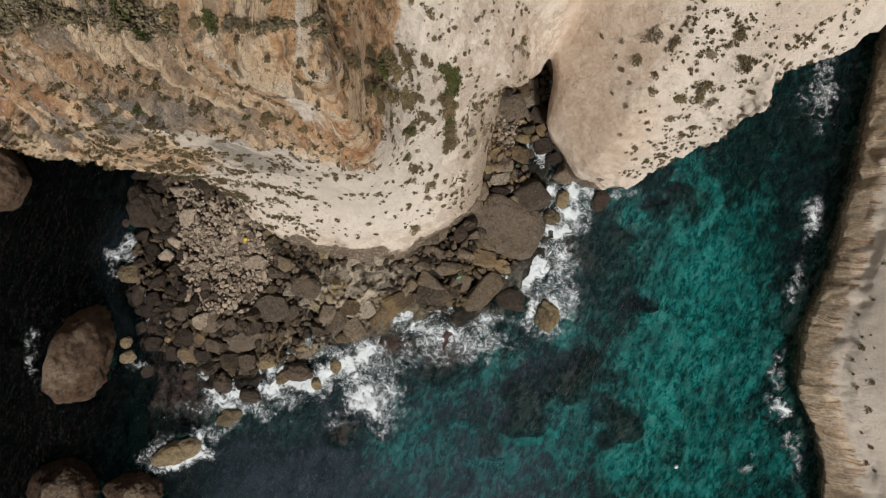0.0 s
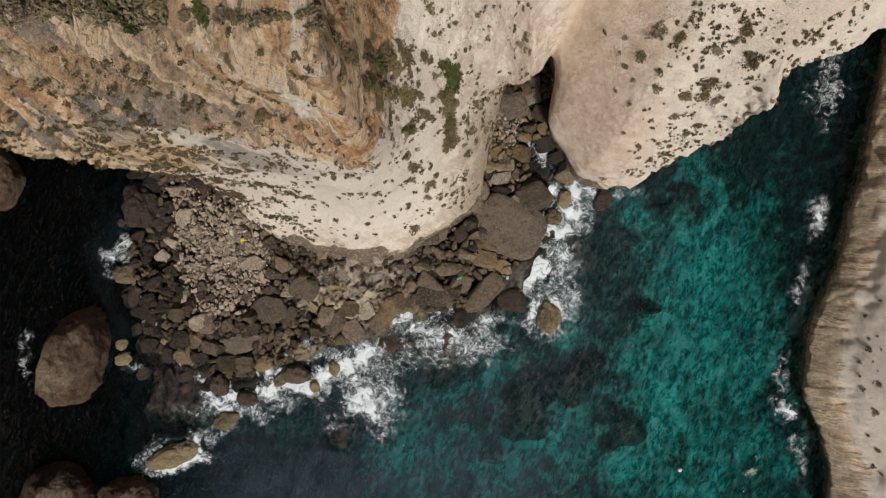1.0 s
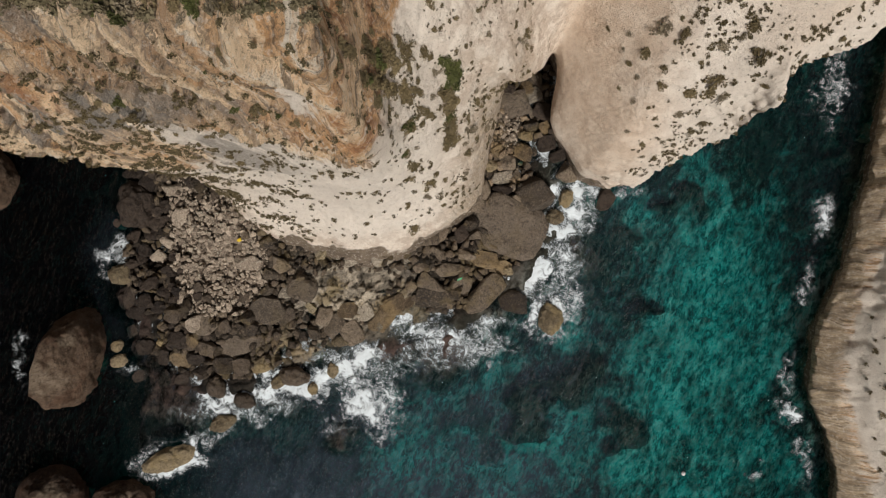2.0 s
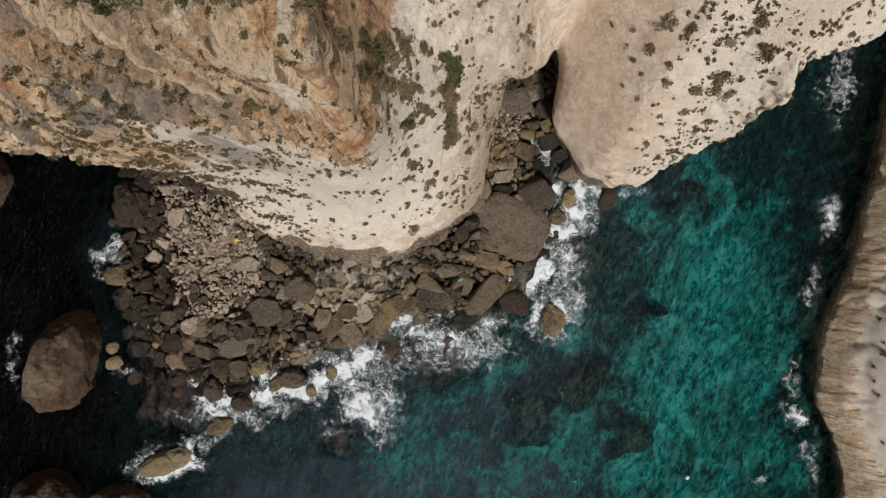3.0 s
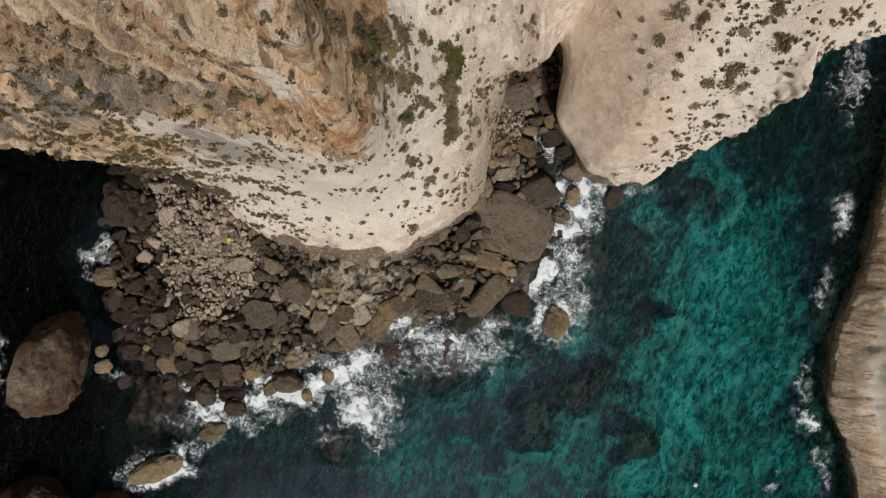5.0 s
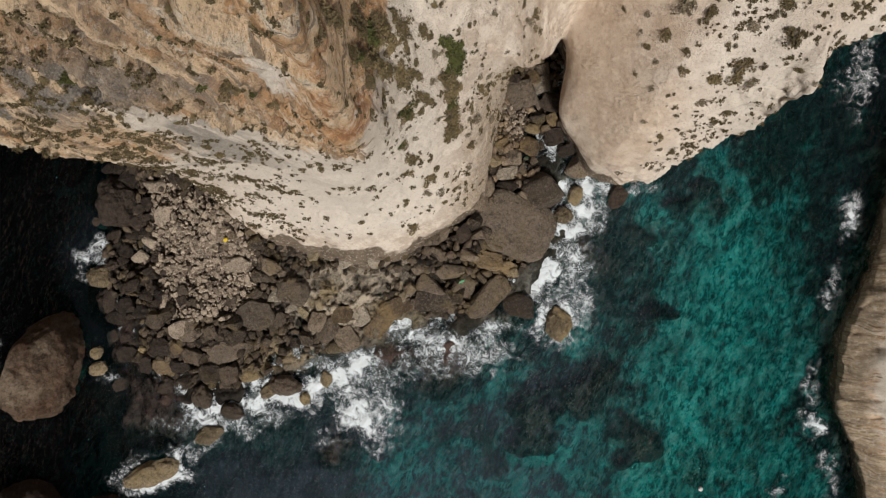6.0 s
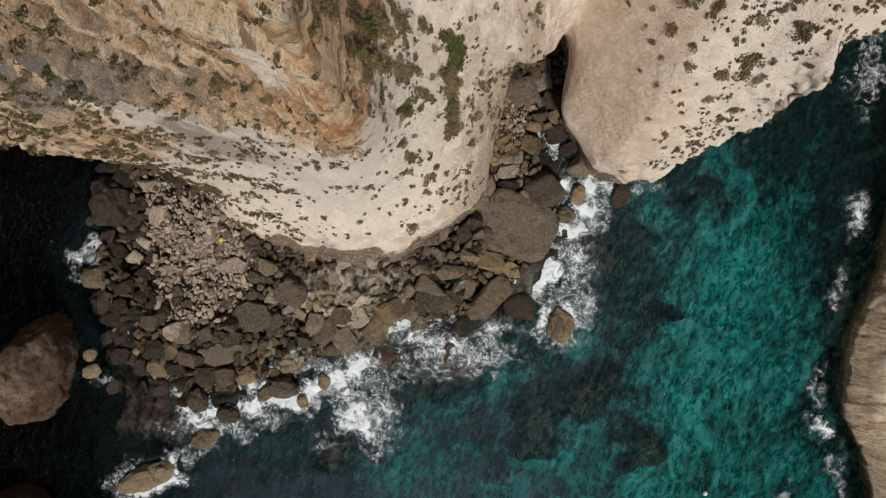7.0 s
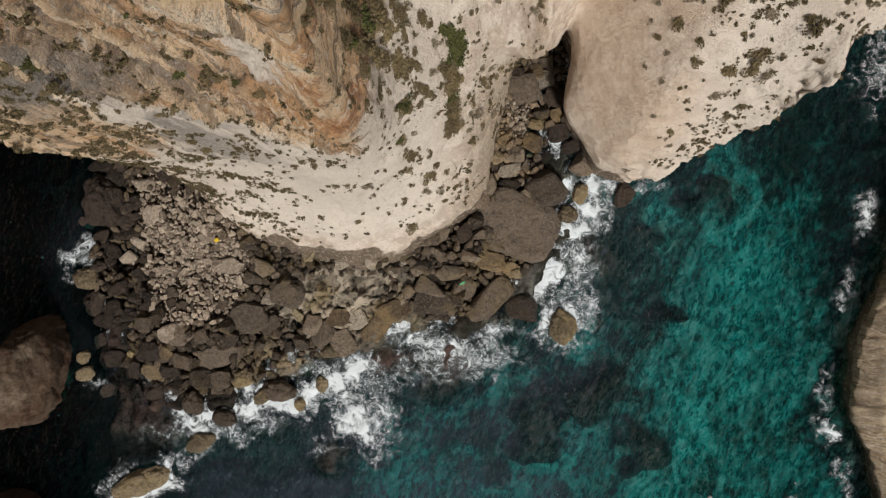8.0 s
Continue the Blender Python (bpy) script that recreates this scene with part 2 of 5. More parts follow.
    thread = n.math("MAXIMUM", thread, n.step(torn, 0.74, 0.84, 0, 0.8))
    foam = n.attr("foam")
    body_f = n.math("ADD", n.math("MINIMUM", foam, 1.08), n.math("MULTIPLY", n.math("SUBTRACT", cloud, 0.45), n.step(foam, 0.02, 0.3, 0.0, 1.1)))
    solid = n.step(body_f, 0.68, 1.12)
    lacy = n.math("MULTIPLY", n.step(body_f, 0.18, 0.6), thread)
    veil = n.math("MULTIPLY", n.step(body_f, 0.35, 1.0), 0.2)
    mask = n.math("MAXIMUM", n.math("MAXIMUM", solid, veil), n.math("MULTIPLY", lacy, n.step(body_f, 0.2, 0.9, 0.35, 0.85)), clamp=True)
    white = n.node("ShaderNodeBsdfDiffuse")
    white.inputs["Color"].default_value = (0.78, 0.84, 0.87, 1)
    n.put(white.inputs["Normal"], n.bump(cloud, 0.6, 0.5))
    m3 = n.node("ShaderNodeMixShader")
    n.put(m3.inputs[0], mask)
    n.t.links.new(m2.outputs[0], m3.inputs[1])
    n.t.links.new(white.outputs[0], m3.inputs[2])
    n.t.links.new(m3.outputs[0], n.out.inputs["Surface"])
    return n.mat


def sea_bed():
    """Pale sand with dark weed and stones; brown cobbles above the water."""
    n = Nodes("seabed_sand_and_weed")
    w = n.place()
    patch = n.noise(n.place((1.0, 0.6, 1), (0, 0, 25)), 0.16, 6, 0.62, 0.8)
    small = n.noise(n.place((1.0, 0.55, 1), (0, 0, 25)), 0.9, 5, 0.65, 0.4)
    fine = n.noise(w, 3.5, 5, 0.7)
    sandy = n.math("ADD", n.attr("sand"), n.math("ADD", n.math("MULTIPLY", n.math("SUBTRACT", patch, 0.5), 2.2), n.math("MULTIPLY", n.math("SUBTRACT", small, 0.5), 1.6)))
    # weed fades to near black in the west, where dark reflection is painted in
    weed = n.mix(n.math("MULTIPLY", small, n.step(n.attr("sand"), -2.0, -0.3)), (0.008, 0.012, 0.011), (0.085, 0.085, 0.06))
    base = n.mix(n.step(sandy, -0.6, 1.6), weed, (0.64, 0.66, 0.60))
    base = n.mix(n.math("MULTIPLY", n.step(n.attr("reef"), 0.05, 0.5), n.step(small, 0.1, 0.5, 0.4, 1.0)), base, n.mix(n.math("MULTIPLY", fine, small), (0.04, 0.027, 0.024), (0.30, 0.195, 0.16)))
    grit = n.noise(w, 8.0, 5, 0.75)
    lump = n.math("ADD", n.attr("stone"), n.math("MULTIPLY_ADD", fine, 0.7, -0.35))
    # near-black ground, so the shade between stones is carried by its colour
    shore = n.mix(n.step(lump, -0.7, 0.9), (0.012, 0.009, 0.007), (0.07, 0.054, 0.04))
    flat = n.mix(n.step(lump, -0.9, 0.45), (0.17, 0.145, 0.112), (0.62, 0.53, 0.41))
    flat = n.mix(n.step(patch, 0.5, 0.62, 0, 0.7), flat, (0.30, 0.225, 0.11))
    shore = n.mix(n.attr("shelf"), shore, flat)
    shore = n.mix(n.step(n.math("ADD", n.attr("golden"), n.math("MULTIPLY", n.math("SUBTRACT", fine, 0.5), 0.9)), 0.25, 0.6, 0, 0.8), shore, n.mix(fine, (0.20, 0.14, 0.065), (0.44, 0.34, 0.20)))
    shore = n.mix(n.attr("pale"), shore, n.mix(fine, (0.10, 0.076, 0.056), (0.36, 0.28, 0.21)))
    shore = n.mix(n.step(grit, 0.58, 0.78, 0, 0.4), shore, (0.03, 0.023, 0.017))
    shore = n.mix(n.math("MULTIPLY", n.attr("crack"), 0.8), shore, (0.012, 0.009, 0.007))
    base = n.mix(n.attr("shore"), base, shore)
    return n.surface(base, 0.95, n.bump(small, 0.6, 0.6, n.bump(fine, 0.8, 0.2, n.bump(grit, 0.8, 0.08))), 0.2)


MAT = {
    "cliff": limestone(),
    "sea": sea_water(),
    "bed": sea_bed(),
    "rock": boulder_stone("brown_boulder_stone", (0.035, 0.026, 0.0185), (0.32, 0.248, 0.177), (0.20, 0.145, 0.06), 0.35),
    "talus": boulder_stone("pale_talus_stone", (0.25, 0.19, 0.142), (0.70, 0.565, 0.435)),
    "rock_many": boulder_stone("brown_cobble_stone", (0.027, 0.02, 0.014), (0.22, 0.165, 0.115), (0.22, 0.16, 0.07), 0.4, True),
    "talus_many": boulder_stone("pale_cobble_stone", (0.27, 0.205, 0.153), (0.80, 0.65, 0.50), by_island=True),
    "stack": boulder_stone("tawny_sea_stack_stone", (0.04, 0.021, 0.013), (0.20, 0.135, 0.088), (0.085, 0.038, 0.018), 0.6),
    "leaf": foliage("olive_leaves", (0.066, 0.051, 0.026), (0.225, 0.172, 0.09)),
    "leaf_green": foliage("fresh_green_leaves", (0.03, 0.034, 0.011), (0.09, 0.095, 0.03)),
    "leaf_grey": foliage("dry_grey_leaves", (0.11, 0.09, 0.06), (0.27, 0.22, 0.15)),
    "twig": wood(),
    "wet": boulder_stone("wet_dark_stone", (0.033, 0.0245, 0.018), (0.175, 0.131, 0.094), (0.10, 0.07, 0.03), 0.3),
    "shelf": boulder_stone("olive_grey_shelf_stone", (0.19, 0.16, 0.123), (0.58, 0.495, 0.385), (0.33, 0.255, 0.12), 0.55),
    "gold": boulder_stone("golden_lichen_stone", (0.085, 0.057, 0.033), (0.30, 0.22, 0.13), (0.34, 0.235, 0.11), 0.5),
    "umber": boulder_stone("umber_wet_stone", (0.017, 0.0115, 0.0085), (0.092, 0.066, 0.048)),
    "gold_many": boulder_stone("golden_cobble_stone", (0.12, 0.078, 0.047), (0.56, 0.42, 0.28), (0.36, 0.25, 0.11), 0.4, True),
    "slab": boulder_stone("grey_brown_slab_stone", (0.068, 0.053, 0.040), (0.28, 0.22, 0.163), (0.17, 0.125, 0.06), 0.2),
    "algae": boulder_stone("ochre_algae_stone", (0.11, 0.083, 0.05), (0.40, 0.31, 0.185), (0.36, 0.265, 0.125), 0.5),
    "leaf_many": foliage("small_olive_leaves", (0.05, 0.04, 0.02), (0.185, 0.143, 0.074)),
    "scrub_many": foliage("grey_green_scrub_leaves", (0.06, 0.055, 0.026), (0.22, 0.18, 0.11)),
    "plastic": painted("white_plastic", (0.80, 0.80, 0.78)),
    "yellow": painted("yellow_plastic", (0.75, 0.52, 0.03)),
    "green": painted("green_net", (0.10, 0.42, 0.20)),
    "rope": painted("grey_rope", (0.25, 0.24, 0.22)),
}


# ---- mesh helpers ----
def link(name, bm, material, parent=None, shade=False):
    me = bpy.data.meshes.new(name)
    bm.to_mesh(me)
    bm.free()
    me.materials.append(material)
    me.polygons.foreach_set("use_smooth", [shade] * len(me.polygons))
    ob = new(name, me)
    ob.parent = parent
    return ob


def part(name, bm, material, parent, label=""):
    return tagged(link(name, bm, material, parent), label)


def grid_mesh(name, P, material, attrs=(), flip=False):
    """A smooth sheet from an array of places (nu, nv, 3), with float attributes for its vertices."""
    nu, nv = P.shape[:2]
    idx = np.arange(nu * nv).reshape(nu, nv)
    q = np.stack([idx[:-1, :-1], idx[1:, :-1], idx[1:, 1:], idx[:-1, 1:]], -1).reshape(-1, 4)
    if flip:
        q = q[:, ::-1]
    me = bpy.data.meshes.new(name)
    me.vertices.add(nu * nv)
    me.vertices.foreach_set("co", P.reshape(-1).astype(np.float32))
    me.loops.add(q.size)
    me.loops.foreach_set("vertex_index", q.reshape(-1).astype(np.int32))
    me.polygons.add(len(q))
    me.polygons.foreach_set("loop_start", np.arange(0, q.size, 4, dtype=np.int32))
    me.polygons.foreach_set("use_smooth", np.ones(len(q), bool))
    me.update(calc_edges=True)
    for key, values in dict(attrs).items():
        a = me.attributes.new(key, "FLOAT", "POINT")
        a.data.foreach_set("value", values.reshape(-1).astype(np.float32))
    me.materials.append(material)
    return new(name, me)


def spline(P, counts):
    """A smooth curve through P (n, m, 3) with counts[k] steps in span k; short spans hold their tangents back."""
    out = []
    n = len(P)
    span = np.linalg.norm(np.diff(P, axis=0), axis=-1, keepdims=True)
    tang = np.zeros_like(P)
    for k in range(n):
        a, c = P[max(k - 1, 0)], P[min(k + 1, n - 1)]
        m = 0.5 * (c - a)
        most = np.minimum(span[max(k - 1, 0)], span[min(k, n - 2)])
        tang[k] = m * np.minimum(1, 0.8 * most / (np.linalg.norm(m, axis=-1, keepdims=True) + 1e-9))
    for k in range(n - 1):
        b, c = P[k], P[k + 1]
        for t in np.arange(counts[k]) / counts[k]:
            t2, t3 = t * t, t ** 3
            out.append((2 * t3 - 3 * t2 + 1) * b + (t3 - 2 * t2 + t) * tang[k] + (3 * t2 - 2 * t3) * c + (t3 - t2) * tang[k + 1])
    out.append(P[-1])
    return np.array(out)


def loft(stations, step, dense):
    """A sheet through the stations' profiles: (nu, nv, 3). Spans inside dense get steps of that length, the rest are coarse."""
    S = np.array(stations, float)
    spans = np.linalg.norm(np.diff(S, axis=0), axis=2)
    cu = [max(4, int(np.median(d) / (step if dense[0] <= k < dense[1] else 4))) for k, d in enumerate(spans)]
    rise = np.linalg.norm(np.diff(S[dense[0]:dense[1] + 1], axis=1), axis=2).mean(0)
    cv = [max(4, int(d / (step if k < S.shape[1] - 2 else 5))) for k, d in enumerate(rise)]
    P = spline(S, cu)
    return np.swapaxes(spline(np.swapaxes(P, 0, 1), cv), 0, 1)


def normals(P, sign=1):
    du, dv = np.gradient(P, axis=0), np.gradient(P, axis=1)
    N = np.cross(du, dv) * sign
    return N / (np.linalg.norm(N, axis=2, keepdims=True) + 1e-9)


# ---- the cliffs ----
def station(foot, low, mid, high, brow, top, back=(0, 120, 8), sink=7.0):
    base = (foot[0], foot[1], -sink)
    return [base, foot, low, mid, high, brow, top, (top[0] + back[0], top[1] + back[1], top[2] + back[2])]


WEST_WALL = [
    # first three stations are unseen, added to block the western sky
    station((-96, -170, 2), (-98, -170, 18), (-99, -170, 36), (-100, -170, 46), (-102, -170, 54), (-105, -170, 61), (-120, 0, 8)),
    station((-74, -50, 2), (-75, -50, 18), (-75, -50, 37), (-75, -50, 50), (-76, -50, 60), (-79, -50, 68), (-120, 0, 8)),
    station((-73, 2, 2), (-74, 2, 18), (-74, 1, 37), (-74, 2, 50), (-75, 3, 59), (-78, 6, 66), (-120, 60, 8)),
    station((-66, 19, 2), (-66, 17, 18), (-66, 11, 37), (-66, 11, 46), (-66, 14, 54), (-66, 19, 61), (-40, 120, 8)),
    station((-48, 20, 2), (-47, 16, 20), (-46, 9.5, 38), (-45, 10, 46), (-44, 12.5, 54), (-43, 16, 61)),
    station((-37, 19, 3), (-36, 15, 22), (-35, 8.6, 38), (-34, 9.6, 46), (-32, 12.2, 54), (-31, 15, 60.5)),
    station((-32, 17, 3), (-31, 13, 22), (-30.5, 7.7, 38), (-29, 9.2, 45), (-26.5, 11.4, 53), (-25, 14, 60)),
]
WHITE_NOSE = [
    station((-30, 12.5, 4), (-28.5, 10, 19), (-27.2, 7.2, 35.5), (-25, 8.5, 43), (-22.5, 10.3, 51), (-20.5, 12.6, 59)),
    station((-27.6, 6, 5), (-26.9, 7.6, 19), (-24.6, 7.7, 32), (-21.5, 8.8, 42), (-18.7, 10.1, 50.5), (-16.5, 11.8, 58.5)),
    station((-22.9, 0.2, 1.5), (-21.5, 5, 13), (-17.6, 8.3, 30), (-16, 9.1, 42), (-14.4, 9.8, 50.5), (-12.6, 11, 58.5)),
    station((-17.3, -0.9, 1.2), (-14.5, 4.8, 15), (-12.5, 7.4, 28.4), (-10.6, 8.2, 42), (-9.6, 8.9, 51), (-9.2, 10.6, 58.5)),
    station((-9.7, -2.5, 1.2), (-9.8, 3.8, 14), (-8.2, 6.5, 28), (-6.2, 7.2, 40.5), (-6.2, 8.8, 50), (-7.2, 11.4, 57.5)),
]
GULLY_WEST = [
    station((-2.8, -0.2, 1.2), (-4.8, 5.8, 15), (-4.2, 8.7, 27), (-4.8, 9.4, 40), (-6.2, 12.3, 48.5), (-7.6, 15, 56)),
    station((1.6, 2.8, 1.2), (-1.2, 8.3, 17), (-2.3, 11.7, 29.5), (-4.4, 14.2, 38), (-6, 15.8, 45.5), (-8, 19, 54)),
    station((5.5, 6.2, 1.5), (3.2, 10.4, 14), (1.6, 14.1, 23.5), (-1.5, 17.3, 32.5), (-4, 20.5, 40), (-7, 26, 50)),
    station((6.5, 12.9, 3.5), (5.6, 15, 13), (4, 18.2, 25), (1.6, 20.6, 32.5), (0, 23.5, 37.5), (-2, 30, 46)),
    station((9.4, 25, 3.5), (9.2, 24.6, 11), (8.3, 18.2, 20.5), (7, 22.6, 26), (5, 26, 33), (3, 33, 43)),
]
GULLY_EAST = [
    station((12.4, 30, 3), (12.8, 29.5, 6.5), (12.4, 22.8, 11.5), (11.3, 25.2, 20), (10.2, 29, 28), (9, 36, 38)),
    station((16.2, 24.3, 3), (15.0, 24.4, 8), (14.0, 24.6, 13.5), (15.6, 27.4, 20), (16, 31, 27), (16, 37, 36)),
    station((15.2, 17.2, 2.0), (14.3, 17.2, 7), (15.7, 19.6, 13.5), (17.6, 22.6, 20), (19.5, 26.5, 26.5), (21, 33, 34)),
    station((17.2, 13.8, 1.5), (16.4, 13.4, 7), (18.4, 15.6, 15), (20.4, 19, 22), (22.4, 23.3, 28), (24, 31, 34)),
    station((18.8, 10.2, 1.5), (18.6, 10.2, 7.5), (20.4, 12.8, 16), (22.2, 17.2, 23.3), (24.6, 21.5, 29), (27, 30, 35)),
    station((22.6, 9.0, 1.5), (22.2, 8.7, 8), (23.2, 11.8, 16), (24.6, 16.8, 24), (26.8, 21, 29.5), (29.5, 29.5, 35)),
]
BUTTRESS = [
    station((27, 10.5, 1), (25.7, 9.1, 9), (26, 12, 16), (27, 16.5, 24.5), (29, 20.5, 30), (32, 29, 35)),
    station((31, 13.5, 1), (29.4, 11.6, 13.5), (29.4, 12.7, 17), (29, 15.8, 25), (31, 19, 30.5), (36, 28, 35)),
    station((34.5, 16.5, 1), (32, 13.0, 19), (31.8, 13.8, 21.5), (31, 16.2, 27), (32, 19, 31), (38, 27, 35)),
    station((37, 19, 1), (33.2, 14.6, 27), (32.9, 15.2, 28.5), (32.4, 17, 30), (33.2, 19.5, 31.5), (40, 27, 35)),
    station((39, 22, 1), (33.8, 17.6, 27), (33.6, 18.2, 28.5), (34, 19.3, 30), (35.5, 21.3, 31.5), (42, 28, 35)),
]
FAR_BROW = [
    station((45, 25, 1), (38.4, 19.8, 26.5), (38.5, 20.4, 28), (38.8, 21.5, 29.5), (39.5, 23.5, 31), (45, 30, 35)),
    station((51, 29, 1), (42.6, 21.2, 25.5), (42.8, 22, 27), (43.3, 23.3, 28.7), (44, 25.5, 30.5), (49, 32, 35)),
    station((59, 36, 1), (46.5, 23.6, 25), (47, 24.6, 26.5), (48, 26, 28.5), (49, 28.5, 30.5), (54, 36, 35)),
    station((72, 46, 1), (60, 33, 24), (60, 34, 26), (61, 36, 28), (62, 39, 31), (68, 46, 36)),
    station((170, 80, 1), (165, 76, 24), (165, 77, 26), (165, 79, 28), (165, 82, 31), (165, 90, 36)),
]
MAIN = WEST_WALL + WHITE_NOSE + GULLY_WEST + GULLY_EAST + BUTTRESS + FAR_BROW
HEADLAND_NORTH = [
    station((170, 74, 0), (168, 73, 4), (168, 71, 8), (168, 69, 13), (168, 65, 19), (168, 58, 26), (60, -60, 6)),
    station((75, 45, 0), (74, 44.5, 3.5), (77, 42, 8), (80, 39, 13), (86, 34, 19), (96, 28, 26), (90, -30, 6)),
    station((65, 33, 0), (64, 32.5, 3.5), (65.5, 31, 7), (69, 29, 12), (75, 26, 18), (86, 20, 26), (100, 0, 6)),
    station((62, 22, 0), (61, 22, 3.5), (63.2, 21, 7), (67, 20, 12), (73, 18, 18), (84, 14, 26), (100, 0, 6)),
    station((60, 11.5, 0), (59, 11.5, 3.5), (61.7, 11, 7), (65.5, 10, 12), (72, 9, 18), (83, 6, 26), (100, 0, 6)),
]
HEADLAND_MIDDLE = [
    station((57.5, 3, 0), (56.6, 3, 3.5), (59.8, 2.5, 7), (64, 2, 12), (70, 1, 18), (82, 0, 26), (100, 0, 6)),
    station((55.6, -4, 0), (54.7, -4, 3.5), (58, -4, 7), (62.5, -4, 12), (69, -5, 18), (81, -6, 26), (100, 0, 6)),
    station((52.5, -11, 0), (51.8, -11, 3.5), (56, -11, 7), (60.5, -12, 12), (67, -12, 18), (80, -13, 26), (100, 0, 6)),
    station((51.2, -19, 0), (50.4, -19.5, 3.5), (54.8, -19, 7), (59.6, -19, 12), (66, -19, 18), (80, -20, 26), (100, 0, 6)),
    station((53, -24, 0), (52.0, -24.3, 3.5), (56, -23.5, 7), (60.5, -23, 12), (67, -23, 18), (80, -24, 26), (100, 0, 6)),
]
HEADLAND_SOUTH = [
    station((54.6, -28.5, 0), (53.9, -28.5, 3.5), (58.2, -28.5, 7), (62.5, -28, 12), (68, -28, 18), (81, -28, 26), (100, 0, 6)),
    station((55, -36, 0), (54.2, -36, 3.5), (58.8, -36, 7), (63, -36, 12), (69, -36, 18), (82, -36, 26), (100, 0, 6)),
    station((57, -60, 0), (56, -60, 3.5), (61, -60, 7), (66, -60, 12), (73, -60, 18), (86, -60, 26), (100, -10, 6)),
    station((90, -170, 0), (89, -170, 3.5), (94, -170, 7), (99, -170, 12), (106, -170, 18), (119, -170, 26), (80, -20, 6)),
]
EDGE = HEADLAND_NORTH + HEADLAND_MIDDLE + HEADLAND_SOUTH


def bedding(P):
    """How far a place lies across the beds: upright on the west wall, slanting towards the nose."""
    return P[..., 0] + (0.10 + 0.34 * smooth(-27, -11, P[..., 0])) * (P[..., 2] - 42)


def ledges(s):
    """Steps that rise slowly and break off short."""
    t = s - np.floor(s)
    return smooth(0, 0.8, t) * smooth(1.0, 0.86, t)


def weather(P, N, rough=1.0):
    """Wear the smooth sheet into rock: bulges, slanting ledges, gullies, pits."""
    x, y, z = P[..., 0], P[..., 1], P[..., 2]
    calm = smooth(39, 31, z + 0.6 * (x + 7)) * smooth(-30, -24, x)
    calm = np.maximum(calm, smooth(-7.6, -5.4, x + 0.35 * (y - 8)))
    pan = smooth(12, 16, x)
    warp = P + 0.5 * np.stack([fbm(P * 0.45 + 3, 3), fbm(P * 0.45 + 50, 3), fbm(P * 0.45 + 90, 3)], -1)
    across = bedding(warp) + 0.9 * fbm(P * np.array((0.1, 0.1, 0.1)) + 12, 2)
    beds = np.stack([warp[..., 2], warp[..., 1], across], -1)     # along and across the slanting beds
    rough_part = (1 - calm) * (1 - pan) * smooth(6, 16, z) * smooth(61, 58, z)
    own, gap = blocks(beds * np.array((0.06, 0.3, 0.5)))
    own2, gap2 = blocks(beds * np.array((0.14, 0.8, 1.5)) + 20)
    come = smooth(-0.45, 0.35, fbm(beds * np.array((0.03, 0.1, 0.25)) + 5, 3))
    come2 = smooth(-0.3, 0.4, fbm(beds * np.array((0.05, 0.2, 0.5)) + 35, 3))
    d = 0.35 * fbm(P * 0.13, 3) * (1 - 0.6 * pan)
    steps = 1.15 * come * (ledges(across * 0.40) - 0.5) + 0.5 * come2 * (ledges(across * 1.05 + 0.3) - 0.5)
    d = d + rough_part * (1.15 * steps + 0.22 * own - 0.25 * smooth(0.12, 0.0, gap) + 0.2 * own2 - 0.16 * smooth(0.2, 0.0, gap2))
    d = d + 0.6 * np.exp(-((x + 6.9) / 0.8) ** 2) * smooth(38, 43, z) * smooth(14, 11, y)
    own3, gap3 = blocks(warp * np.array((0.3, 0.3, 0.22)) + 60)
    own4, gap4 = blocks(warp * 1.1 + 80)
    plain = 1 - rough_part
    d = d + plain * (0.07 * own3 - 0.05 * smooth(0.08, 0.0, gap3) + 0.03 * own4 - 0.02 * smooth(0.12, 0.0, gap4)) * (1 - 0.6 * pan)
    d = d - 0.5 * smooth(0.3, 0.8, fbm(warp * np.array((0.6, 0.6, 0.3)) + 40, 3)) * (1 - 0.9 * pan) * (1 - 0.6 * calm)
    d = d + (0.10 * fbm(P * 1.3, 3) + 0.05 * ridged(P * 2.6, 2)) * (1 - 0.65 * np.maximum(calm, pan))
    d = d + (0.10 * fbm(P * 0.5 + 21, 3) + 0.6 * fbm(P * 0.8 + 25, 3) * smooth(0.5, 0.1, np.abs(N[..., 2]))) * smooth(16, 24, x)
    fade = smooth(-7, -3, z)
    return P + N * (d * fade * rough)[..., None]


